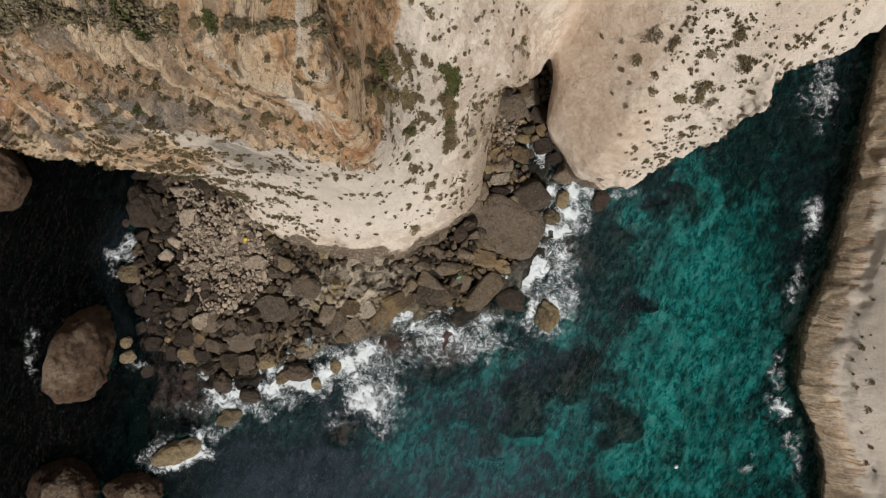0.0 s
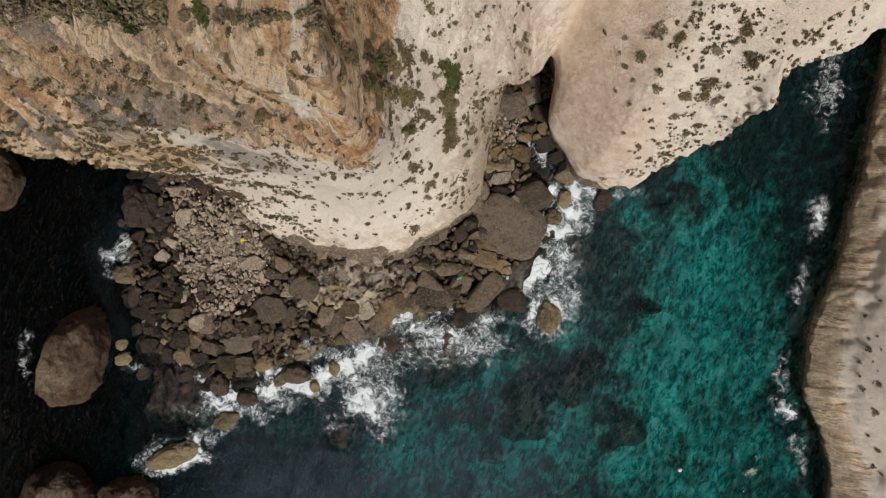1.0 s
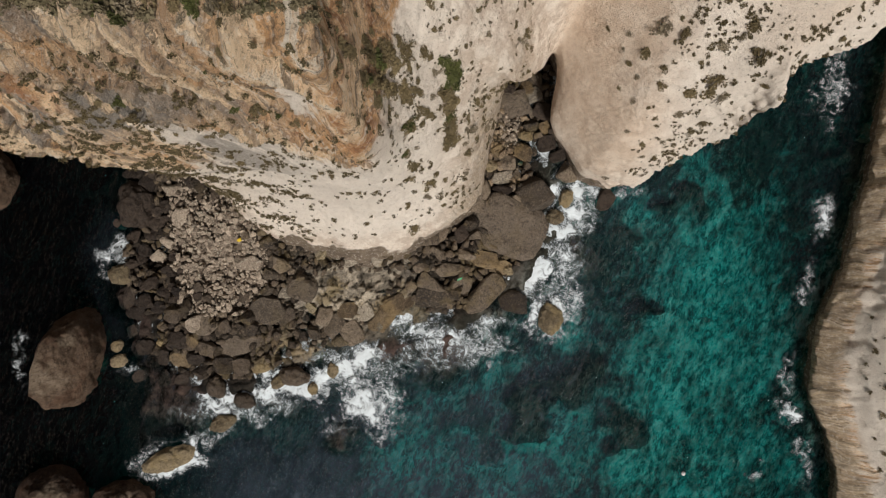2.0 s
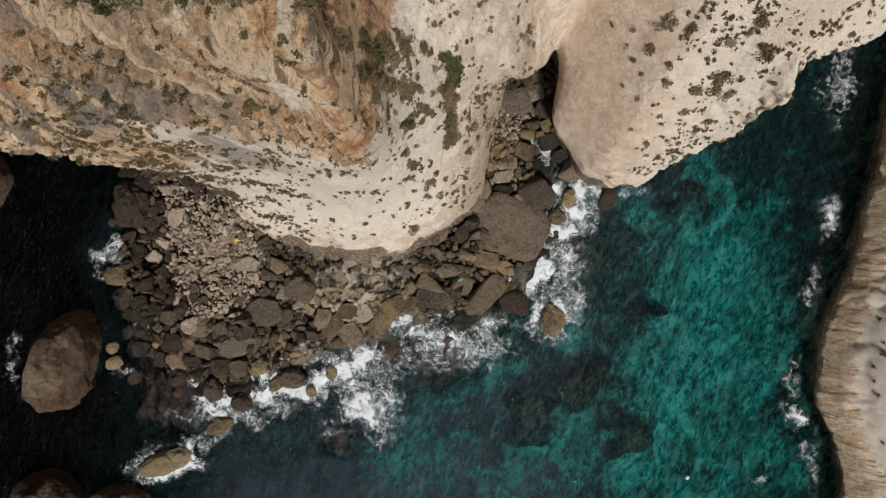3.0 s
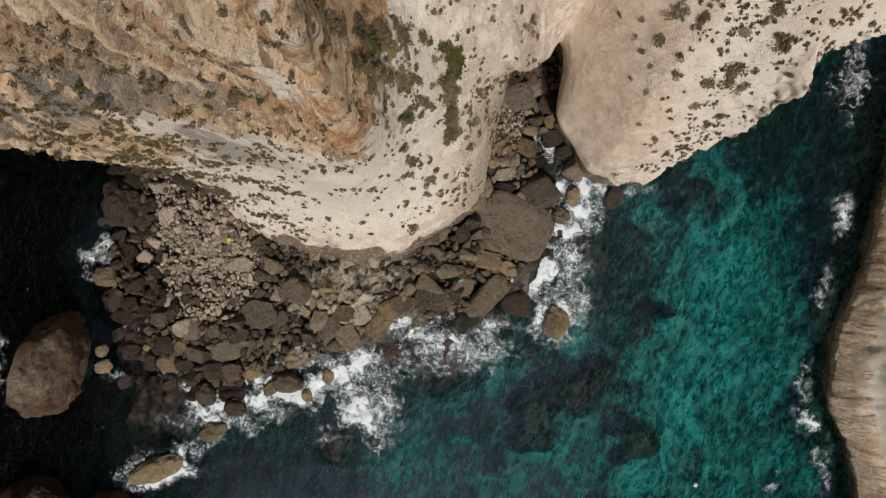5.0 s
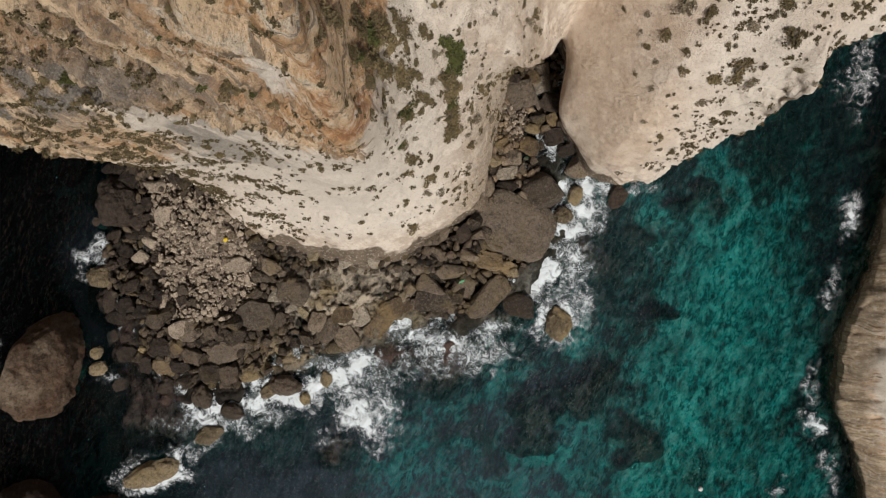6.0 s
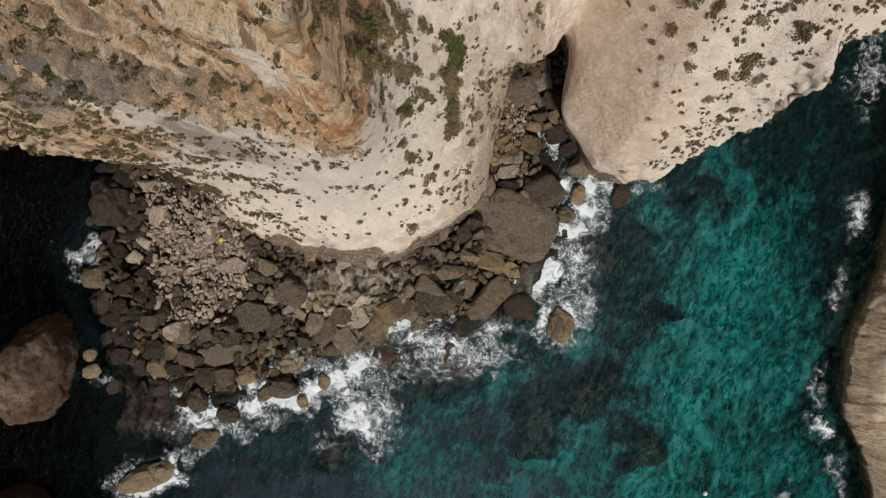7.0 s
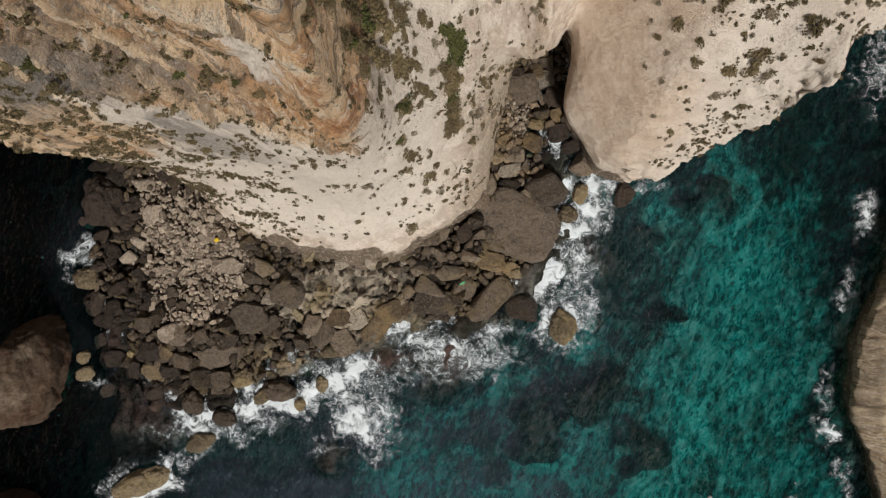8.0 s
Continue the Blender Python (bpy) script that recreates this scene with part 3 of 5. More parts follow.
def zones(P):
    x, y, z = P[..., 0], P[..., 1], P[..., 2]
    slant = z + 0.6 * x + 3.5 * fbm(P * 0.16, 3)
    ochre = smooth(27, 37, slant) * smooth(-4.0, -7.0, x - 0.15 * (y - 8))
    ochre = np.maximum(ochre, 0.8 * smooth(-16, -24, x + 2 * fbm(P * 0.2 + 8, 3)) * smooth(28, 35, z))
    ochre = ochre * (1 - 0.75 * np.exp(-((x + 9) / 1.8) ** 2 - ((z - 51) / 4) ** 2))
    ochre = np.maximum(ochre, 0.22 * smooth(13, 15, x) * smooth(25, 18, x) * smooth(6, 14, z))
    grey = smooth(0.25, 0.8, fbm(P * np.array((0.12, 0.12, 0.2)) + 3, 3) + 0.45) * smooth(18, 30, z) * smooth(-9, -19, x)
    grey = np.maximum(grey, 1.1 * np.exp(-((x + 21) / 6) ** 2 - ((z - 48) / 4.5) ** 2)) + 0.9 * np.exp(-((x + 13.5) / 3) ** 2 - ((z - 48.5) / 2) ** 2)
    grey = grey + 1.0 * np.exp(-((x + 25) / 5) ** 2 - ((z - 45) / 4) ** 2)
    band = np.exp(-((slant - 38.5) / 2.2) ** 2) * smooth(-20, -8, x) * smooth(-3, -6, x)
    rust = 1.0 * np.exp(-((x + 29) / 5) ** 2 - ((z - 49) / 5) ** 2) + 0.9 * band + np.exp(-((x + 6.8) / 1.0) ** 2 - ((z - 50) / 4) ** 2)
    damp_and_shade = np.maximum(smooth(5.2, 3.0, z + 1.6 * fbm(P * 0.35, 3)), smooth(-25, -21, x) * smooth(-5, -8, x) * smooth(6.5, 4.6, z + 1.6 * fbm(P * 0.35, 3)))
    # overhang shade painted into the recess below it
    damp_and_shade = np.maximum(damp_and_shade, smooth(-25.5, -29, x) * smooth(34, 28, z) * smooth(6, 9, y))
    # unseen west wall painted dark so the water mirrors less light
    damp_and_shade = np.maximum(damp_and_shade, smooth(-60, -67, x))
    bleach = smooth(-27, -20, x) * smooth(3, -3, x) * smooth(6, 10, z) * (1 - 0.8 * ochre)
    bleach = np.maximum(bleach, 0.8 * smooth(21, 27, x))
    bed = bedding(P) + 0.25 * fbm(P * 0.45 + 3, 3) + 0.9 * fbm(P * 0.1 + 12, 2)
    return {"bleached": bleach, "ochre": ochre, "rust": rust, "damp_and_shade": damp_and_shade, "greyed": grey, "bed": bed, "along": z, "tawny": 0.6 * smooth(-1.5, 2.5, x - 0.1 * z + 1.6 * fbm(P * 0.3, 3)) * smooth(11, 9, x) * smooth(27, 15, z),
            "rosy": smooth(12.5, 15, x) * smooth(28, 18, x + 3 * fbm(P * 0.15 + 9, 3)) * smooth(4, 12, z) + 0.5 * smooth(24, 32, x) * smooth(28, 32, z)}


P0 = loft(MAIN, 0.20, (4, len(MAIN) - 2))
CLIFF = weather(P0, normals(P0))
CLIFF_N = normals(CLIFF)
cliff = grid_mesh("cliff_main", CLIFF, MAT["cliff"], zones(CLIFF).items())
tagged(cliff, "tall cream and ochre limestone sea cliff with deep gully", "cliff", kind="structure")
P1 = loft(EDGE, 0.3, (1, 12))
HEAD = weather(P1, normals(P1), 0.35)
rim = smooth(8.2, 6.2, HEAD[..., 2] + 0.7 * fbm(HEAD * 0.3, 3)) * smooth(-2, 1, HEAD[..., 2])
ribs = ridged(HEAD * np.array((0.25, 1.6, 0.25)) + 15, 3) * rim
jag, split = blocks(HEAD * np.array((0.25, 0.3, 0.2)) + 44)
HEAD = HEAD + normals(P1) * (0.08 * ribs + rim * (0.14 * jag - 0.12 * smooth(0.12, 0, split) + 0.3 * fbm(HEAD * np.array((0.2, 0.5, 0.2)) + 4, 3) - 0.5))[..., None]
HEAD_N = normals(HEAD)
zz = zones(HEAD)
zz["ochre"] = 0.46 * smooth(6.4, 5.6, HEAD[..., 2] + 0.5 * fbm(HEAD * 0.3, 3))
zz["rust"] = 0 * zz["rust"]
zz["rosy"] = 0 * zz["rosy"]
zz["bleached"] = 0.9 * smooth(5.3, 6.2, HEAD[..., 2])
zz["greyed"] = 0 * zz["greyed"]
zz["tawny"] = 0.85 * smooth(5.4, 4.8, HEAD[..., 2] + 0.4 * fbm(HEAD * 0.4, 3))
zz["damp_and_shade"] = smooth(2.4, 0.8, HEAD[..., 2] + 0.6 * fbm(HEAD * 0.6, 2))
zz["bed"] = 1.3 * HEAD[..., 1] + 0.6 * fbm(HEAD * 0.4, 2)
zz["along"] = 1.5 * HEAD[..., 0]
head = grid_mesh("cliff_headland", HEAD, MAT["cliff"], zz.items())
tagged(head, "low pale limestone headland with a tawny rim", "cliff", kind="structure")


# ---- shore, sea bed and sea ----
SHORE = [(-43, 16), (-43.5, 6), (-43, -2), (-42, -10), (-41, -16), (-36, -17.2), (-30, -16.2), (-25, -16), (-19, -13.5), (-12, -12),
         (-6, -6.8), (1, -7.2), (6, -7.2), (8.2, -4.5), (10.3, -1.8), (12.0, 2), (13.6, 6.2), (12.6, 9.5), (12.4, 12.6), (13.8, 15), (15.5, 33), (-10, 33)]


def inside_depth(X, Y, poly):
    """Distance to the outline, positive inside."""
    poly = np.array(poly, float)
    best = np.full(X.shape, 1e9)
    sign = np.zeros(X.shape, int)
    for (ax, ay), (bx, by) in zip(poly, np.roll(poly, -1, axis=0)):
        ex, ey = bx - ax, by - ay
        t = np.clip(((X - ax) * ex + (Y - ay) * ey) / (ex * ex + ey * ey), 0, 1)
        best = np.minimum(best, np.hypot(X - ax - t * ex, Y - ay - t * ey))
        cross = ((ay > Y) != (by > Y)) & (X < ax + (Y - ay) * ex / (ey if ey else 1e-9))
        sign ^= cross.astype(int)
    return np.where(sign > 0, best, -best)


def reef(X, Y):
    """Drowned rocks that rise near the surface."""
    r = 0 * X
    Q = np.stack([X, Y, 0 * X], -1)
    X, Y = X + 2.6 * fbm(Q * 0.25 + 31, 3), Y + 2.6 * fbm(Q * 0.25 + 77, 3)
    for x, y, a, b, rise in ((13.5, -22.5, 4.8, 4.4, 0.90), (20.5, -19, 4.4, 4.6, 0.90), (29, -9, 2, 1.5, 0.7), (27, -26, 4, 3, 0.75), (36, 6.5, 2.5, 2.2, 0.5), (-1, -15.5, 8, 4, 0.85), (-13.2, -27, 3.8, 3.0, 1.0), (-44, -8, 3.0, 8, 0.55), (-40, -20.5, 5, 3.4, 0.5), (-32, -24.5, 7, 3.5, 0.5), (-24, -26, 7, 4, 0.45), (26, 1.5, 3, 3, 0.6), (22, -1.5, 4, 6, 0.6), (33, 6, 2.5, 2, 0.6), (5, -27, 5, 3, 0.5)):
        r = np.maximum(r, rise * np.exp(-(((X - x) / a) ** 2 + ((Y - y) / b) ** 2) ** 2))
    return r


def platform(X, Y, d):
    """The cracked rock of the shore: blocks of two sizes, each with its own height."""
    own, gap = np.zeros((2,) + X.shape), np.ones((2,) + X.shape)
    m = d > -4
    if m.any():
        Q = np.stack([X[m], Y[m], 0 * X[m] + 0.5], -1)
        Q = Q + 0.8 * np.stack([fbm(Q * 0.4 + 5, 3), fbm(Q * 0.4 + 25, 3), 0 * X[m]], -1)
        for k, f in enumerate((0.42, 1.15)):
            own[k][m], gap[k][m] = blocks(Q * np.array((f, 1.2 * f, 1)) + 9 * k)
    return own, gap


def shore_distance(X, Y):
    """How far inside the uneven waterline."""
    Q = np.stack([X, Y, 0 * X], -1)
    return inside_depth(X, Y, SHORE) + 1.2 * fbm(Q * 0.16, 3) + smooth(-34, -40, X) * (2.6 * fbm(Q * 0.28 + 7, 3) - 0.2)


def ground_height(X, Y):
    Q = np.stack([X, Y, 0 * X], -1)
    d = shore_distance(X, Y)
    land = -0.1 + 2.3 * smooth(0, 8, d) + 5.0 * smooth(5, 0, np.hypot((X + 27) / 2.2, (Y - 4) / 1.5)) * smooth(0, 6, d)
    # the west bed drops 52 m to imitate the water's black reflection there
    black_left = smooth(-36, -53, X - 0.3 * Y)
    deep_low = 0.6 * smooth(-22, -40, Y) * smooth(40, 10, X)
    far = 3.6 + 52 * black_left + 3.0 * deep_low + 2.0 * smooth(28, 10, X) * smooth(-6, -20, Y) + 1.6 * smooth(46, 55, X + 0.3 * Y) + 0.12 * np.clip(np.hypot(X, Y) - 60, 0, 200)
    sea = -np.minimum(1, smooth(0, 13, -d) * 0.65 + smooth(0, 30, -d) * 0.35) * far
    sea = sea * (1 - 0.93 * reef(X, Y))
    foot = np.interp(Y, [-170, -60, -36, -28.5, -24, -19, -11, -4, 3, 11.5, 22, 33, 45], [90, 57, 55, 54.6, 53, 51.2, 52.5, 55.6, 57.5, 60, 62, 65, 75])
    sea = np.maximum(sea, -0.5 - 0.85 * np.clip(foot - X + 1.5 * fbm(Q * 0.3 + 60, 3), 0, 40))
    lump = 0.55 * ridged(Q * 0.28, 3) * smooth(-16, -1, d) + 0.25 * fbm(Q * 0.8, 3)
    z = np.where(d > 0, land, sea) + lump * smooth(-40, -2, d) * smooth(3, 0, np.abs(d) * 0.15)
    own, gap = platform(X, Y, d)
    return z + (0.5 * own[0] + 0.24 * own[1] - 0.40 * smooth(0.14, 0, gap[0]) - 0.2 * smooth(0.16, 0, gap[1])) * smooth(-3, 0.5, d), d


def paleness(xs, ys):
    e = np.exp(-((xs + 31.3) / 6.8) ** 4 - ((ys + 0.3) / 8.6) ** 4)
    e = np.maximum(e, 0.6 * np.exp(-((xs + 36.5) / 3.5) ** 2 - ((ys - 7) / 4) ** 2))
    return np.maximum(e, 0.42 * np.exp(-((xs - 9.5) / 3) ** 2 - ((ys - 17) / 4) ** 2))


def golden(x, y):
    """How often stone wears golden lichen: the wave-washed shelf edge, the low ledges, the gully."""
    e = 0.8 * np.exp(-((x + 6) / 4) ** 2 - ((y + 9) / 2.4) ** 2) + 0.4 * np.exp(-((x + 36) / 6) ** 2 - ((y + 15) / 1.8) ** 2) + 0.6 * np.exp(-((x + 21) / 5) ** 2 - ((y + 14.5) / 1.8) ** 2)
    return e + 0.5 * np.exp(-((x - 7.5) / 3) ** 2 - ((y - 16) / 6) ** 2) + 0.3 * np.exp(-((x + 14) / 5) ** 2 - ((y + 9) / 4) ** 2) + 0.7 * np.exp(-((x - 6) / 2.6) ** 2 - ((y + 1.2) / 1.2) ** 2)


def shelf(xs, ys):
    return np.maximum(np.exp(-((xs + 13) / 9.0) ** 4 - ((ys + 6.5) / 5.6) ** 4), 0.8 * np.exp(-((xs + 22) / 5.5) ** 4 - ((ys + 14.2) / 2.6) ** 4))


def axis(lo, hi, step, far):
    inner = np.arange(lo, hi + step / 2, step)
    out = np.array([8, 25, 60, 150, 400, 1000, 2200])[: far]
    return np.concatenate([lo - out[::-1], inner, hi + out])


def sheet(step):
    X, Y = np.meshgrid(axis(-76, 76, step, 7), axis(-52, 44, step, 7), indexing="ij")
    return X, Y


AX = np.concatenate([axis(-76, 76, 0.55, 7)[:7], np.arange(-76, -47, 0.6), np.arange(-47, 21, 0.22), axis(21, 76, 0.6, 7)[7:]])
AY = np.concatenate([axis(-52, 44, 0.55, 7)[:7], np.arange(-52, -23, 0.6), np.arange(-23, 26, 0.22), axis(26, 44, 0.6, 7)[7:]])
X, Y = np.meshgrid(AX, AY, indexing="ij")
Z, D = ground_height(X, Y)
OWN, GAP = platform(X, Y, D)
sandy = 0.95 * np.exp(-((X - 41) / 9.5) ** 2 - ((Y + 5) / 17) ** 2) + 0.45 * np.exp(-((X - 36) / 13) ** 2 - ((Y + 30) / 14) ** 2) - 0.35
sandy = sandy + 0.5 * np.exp(-((X - 28) / 3) ** 2 - ((Y - 2) / 5) ** 2) + 0.9 * np.exp(-((X - 19) / 3.5) ** 2 - ((Y + 12.5) / 2.2) ** 2)
sandy = sandy + 0.75 * np.exp(-((X - 2) / 18) ** 2 - ((Y + 31) / 7) ** 2) + 0.3 * np.exp(-((X - 8) / 8) ** 2 - ((Y + 22) / 8) ** 2)
sandy = sandy - 0.5 * smooth(-4, -18, X) - 0.6 * np.exp(-((X - 23) / 4.5) ** 2 - ((Y + 3) / 9) ** 2)
sandy = sandy + 0.45 * np.exp(-((X - 14) / 26) ** 2 - ((Y + 33) / 5) ** 2)
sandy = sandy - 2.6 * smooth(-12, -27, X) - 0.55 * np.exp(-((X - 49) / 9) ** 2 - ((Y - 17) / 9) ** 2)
# west bed blackened too, to carry the dark reflection of the cliff
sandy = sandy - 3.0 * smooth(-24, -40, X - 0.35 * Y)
sandy = sandy + 0.25 * smooth(14, 24, X) + 0.3 * smooth(-16, -6, X) * smooth(24, 14, X) * smooth(-10, -18, Y) - 0.5 * np.exp(-((X - 32) / 5) ** 2 - ((Y - 13) / 5) ** 2) - 0.3 * smooth(49, 55, X + 0.2 * Y)
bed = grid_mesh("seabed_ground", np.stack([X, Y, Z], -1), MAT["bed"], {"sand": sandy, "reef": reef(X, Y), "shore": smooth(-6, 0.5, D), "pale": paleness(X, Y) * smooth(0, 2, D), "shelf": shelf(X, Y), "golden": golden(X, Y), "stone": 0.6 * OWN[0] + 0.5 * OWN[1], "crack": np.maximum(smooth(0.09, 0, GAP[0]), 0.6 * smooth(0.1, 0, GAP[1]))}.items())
tagged(bed, "sandy seabed with dark weed rising to a rocky shore", "seabed", kind="structure")

X, Y = sheet(0.3)
Z, D = ground_height(X, Y)
Q = np.stack([X, Y, 0 * X], -1)
turn = np.stack([X * 0.92 - Y * 0.39, (X * 0.39 + Y * 0.92) * 0.5, 0 * X], -1)
wave = 0.16 * fbm(turn * 0.5, 3) + 0.05 * ridged(turn * 1.6, 2)
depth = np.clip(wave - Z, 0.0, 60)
# shallow western tint cut back to paint in low light; not true depth
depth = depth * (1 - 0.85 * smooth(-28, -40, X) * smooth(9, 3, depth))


def splash(x, y, rx, ry, turn_deg=0.0, much=1.0):
    a = radians(turn_deg)
    u = (XW - x) * math.cos(a) + (YW - y) * math.sin(a)
    v = -(XW - x) * math.sin(a) + (YW - y) * math.cos(a)
    return much * np.exp(-(u / rx) ** 2 - (v / ry) ** 2)


foam = np.zeros(X.shape)
XW, YW = X + 1.2 * fbm(Q * 0.35 + 11, 4), Y + 1.2 * fbm(Q * 0.35 + 47, 4)
for row in [
    # the main surge below the rock shelf
    (-11.5, -14.5, 4.0, 1.8, 5, 1.25), (-13.0, -17.6, 4.4, 2.2, 10, 1.2), (-11.4, -22.6, 1.5, 3.8, 12, 1.5), (-9.0, -17, 3.4, 3.0, 0, 0.75), (-8.8, -21.5, 3.8, 4.6, 0, 0.78), (-14.5, -24.5, 3.4, 2.6, 0, 0.45),
    # thin lace along the middle of the shore
    (-5.6, -10.2, 3.0, 1.6, 40, 1.0), (-3.8, -11.6, 2.6, 1.8, 20, 0.95), (-1.0, -12.2, 4.8, 2.4, 0, 0.9), (3.5, -13.2, 6.5, 3.0, 5, 0.62), (7.6, -10.2, 3.0, 1.6, 0, 0.9), (-2.6, -15.5, 5.0, 2.8, 10, 0.5),
    # the eastern surf up to the gully
    (11.3, -5.0, 3.4, 1.5, -12, 1.2), (13.6, -3.6, 1.6, 2.6, -20, 1.3), (14.2, -0.6, 1.9, 3.2, -25, 1.05), (16.0, 3.4, 2.2, 2.6, -15, 1.25), (18.4, 5.2, 2.8, 4.2, -20, 0.95), (19.6, 9.0, 3.6, 1.6, 12, 1.1), (15.6, 8.4, 1.4, 2.4, -25, 1.0), (14.0, 13.4, 1.4, 2.6, 10, 0.95), (17.0, -1.5, 2.6, 4.4, 0, 0.78),
]:
    foam = np.maximum(foam, splash(*row))
for row in [
    (15.6, -9.9, 2.9, 3.3, 0, 1.12), (18.2, -7, 3.0, 4.5, 10, 0.72), (13.0, -8.4, 1.4, 1.8, 0, 1.1),
    # between the boulders to the west
    (-17.2, -17.8, 2.6, 1.8, 20, 1.3), (-20.8, -19.8, 3.4, 1.5, 5, 1.5), (-24.6, -19.6, 2.8, 1.6, 20, 1.45), (-25.4, -17.4, 1.8, 1.6, 0, 1.1), (-29.4, -20.6, 3.0, 1.6, 10, 1.5), (-32.6, -22.2, 2.6, 2.0, 25, 1.05), (-34.4, -19.0, 1.3, 2.2, 0, 1.25), (-28.0, -23.4, 2.6, 1.2, 0, 0.8), (-22.5, -22.0, 5.0, 1.8, 0, 0.5), (-31.6, -25.0, 2.6, 1.9, 20, 1.05), (-36.0, -22.5, 4.0, 2.2, 20, 0.42), (-27, -22.4, 4, 1.4, 0, 0.4),
    (-38.2, -31.6, 4.4, 1.2, 24, 1.45), (-35.2, -28.2, 1.2, 1.6, 20, 1.2), (-41.4, -30.6, 4.2, 2.4, 25, 0.72),
    (-47.2, -0.2, 2.6, 1.6, 20, 0.75), (-49.0, -3.5, 1.2, 1.6, 0, 0.5), (-43.6, -6.2, 0.9, 3.2, -12, 0.6), (-42.6, -11.6, 1.6, 2.0, -20, 0.42), (-60.5, -15.5, 1.6, 4.5, 0, 0.42), (-44.5, -17.5, 2.0, 1.4, 0, 0.4),
]:
    foam = np.maximum(foam, splash(*row))
for row in [
    (55.8, 24, 2.6, 7, -8, 0.5), (54.6, 5, 2.0, 3.2, -10, 0.85), (52.6, -6, 1.6, 6, -12, 0.42), (48.8, -20, 1.4, 6, 0, 0.36), (50.6, -23.2, 1.1, 1.1, 0, 1.1), (51.8, -30, 1.8, 4, 20, 0.42), (45, -32, 2.0, 0.8, 30, 0.55), (26, 8.6, 3, 1.0, 20, 0.6),
]:
    foam = np.maximum(foam, splash(*row))
shoreline = smooth(-3.4, -0.4, D) * smooth(2.5, 0.5, D) * smooth(-46, -34, X - 0.2 * Y) * (0.4 + 0.35 * fbm(Q * 0.17, 2))
foam = np.maximum(foam, shoreline)
foam = np.maximum(foam, 0.34 * smooth(-8, -2, D) * smooth(2, -1, D) * smooth(-30, -16, X) * smooth(32, 22, X) * smooth(-0.5, 0.4, fbm(Q * 0.13 + 4, 2)))
# murk drops out in the west to paint in the dark cliff reflection
murk_to_dark = smooth(-54, -32, X + 0.25 * np.minimum(Y, 0) - 0.5 * np.maximum(Y, 0)) * (0.18 + 0.82 * smooth(42, 18, X - 0.3 * Y)) + 0.006
sea = grid_mesh("sea_water", np.stack([X, Y, wave], -1), MAT["sea"], {"tint_depth": depth, "foam": foam, "murk_to_dark": murk_to_dark}.items())
tagged(sea, "clear teal sea with white foam along the rocks", "sea", kind="structure")


# ---- boulders ----
def rock_mesh(name, seed, flat=0.7, cuts=2, points=16, worn=0.05, material="rock", box=0.86):
    """An angular boulder about 2 across: a hull, edges worn, faces roughened."""
    rnd = random.Random(seed)
    bm = bmesh.new()
    for _ in range(points):
        v = Vector((rnd.gauss(0, 1), rnd.gauss(0, 1), rnd.gauss(0, 1))).normalized()
        v = Vector((max(-box, min(box, v.x * 1.15)), max(-0.93 * box, min(0.93 * box, v.y * 1.15)), max(-0.72, min(0.66 if box < 0.9 else 0.5, v.z))))
        bm.verts.new((v.x, v.y, v.z * flat))
    hull = bmesh.ops.convex_hull(bm, input=bm.verts)
    bmesh.ops.delete(bm, geom=[g for g in hull["geom_interior"] if isinstance(g, bmesh.types.BMVert)], context="VERTS")
    bmesh.ops.dissolve_limit(bm, angle_limit=radians(16), verts=bm.verts, edges=bm.edges)
    bmesh.ops.bevel(bm, geom=list(bm.edges), offset=0.09, segments=1, affect="EDGES", clamp_overlap=True)
    bmesh.ops.triangulate(bm, faces=bm.faces)
    if cuts:
        bmesh.ops.subdivide_edges(bm, edges=bm.edges, cuts=cuts, use_grid_fill=True)
    for v in bm.verts:
        d = noise.fractal(v.co * 2.1 + Vector((seed * 3.7, 0, 0)), 1.0, 2.0, 4)
        v.co += v.co.normalized() * d * worn
    me = bpy.data.meshes.new(name)
    bm.to_mesh(me)
    bm.free()
    me.materials.append(MAT[material])
    return me


def lumpy_mesh(name, seed, material, rough=0.34):
    """A water-worn rock about 2 across, rounded and knobbly."""
    bm = bmesh.new()
    bmesh.ops.create_icosphere(bm, subdivisions=4, radius=0.82)
    off = Vector((seed * 5.3, seed * 1.7, 0))
    for v in bm.verts:
        p = v.co.copy()
        d = noise.fractal(p * 1.1 + off, 1.0, 2.0, 3) * rough + noise.fractal(p * 4.0 + off, 1.0, 2.1, 4) * 0.09
        cell = noise.voronoi(p * 1.6 + off)[0]
        d += 0.22 * (cell[1] - cell[0]) - 0.05
        v.co = p * (1 + d)
        v.co.z = v.co.z * 0.62
    me = bpy.data.meshes.new(name)
    bm.to_mesh(me)
    bm.free()
    me.materials.append(MAT[material])
    return me


ROCKS = [rock_mesh("boulder", k, 0.62 + 0.05 * (k % 4), 1, 13 + k % 6) for k in range(14)]
SLABS = [rock_mesh("slab", 30 + k, 0.55, 3, 30, 0.10, "slab", 0.97) for k in range(4)]
SHELF = [rock_mesh("shelf_boulder", 130 + k, 0.36, 2, 22, 0.09, "shelf", 0.95) for k in range(6)]
GOLD = [rock_mesh("golden_boulder", 150 + k, 0.5, 2, 20, 0.09, "gold", 0.95) for k in range(5)]
WET = [rock_mesh("wet_boulder", 110 + k, 0.65, 2, 22, 0.09, "wet", 0.95) for k in range(6)]
UMBER = [rock_mesh("dark_boulder", 170 + k, 0.62, 2, 22, 0.09, "umber", 0.95) for k in range(6)]
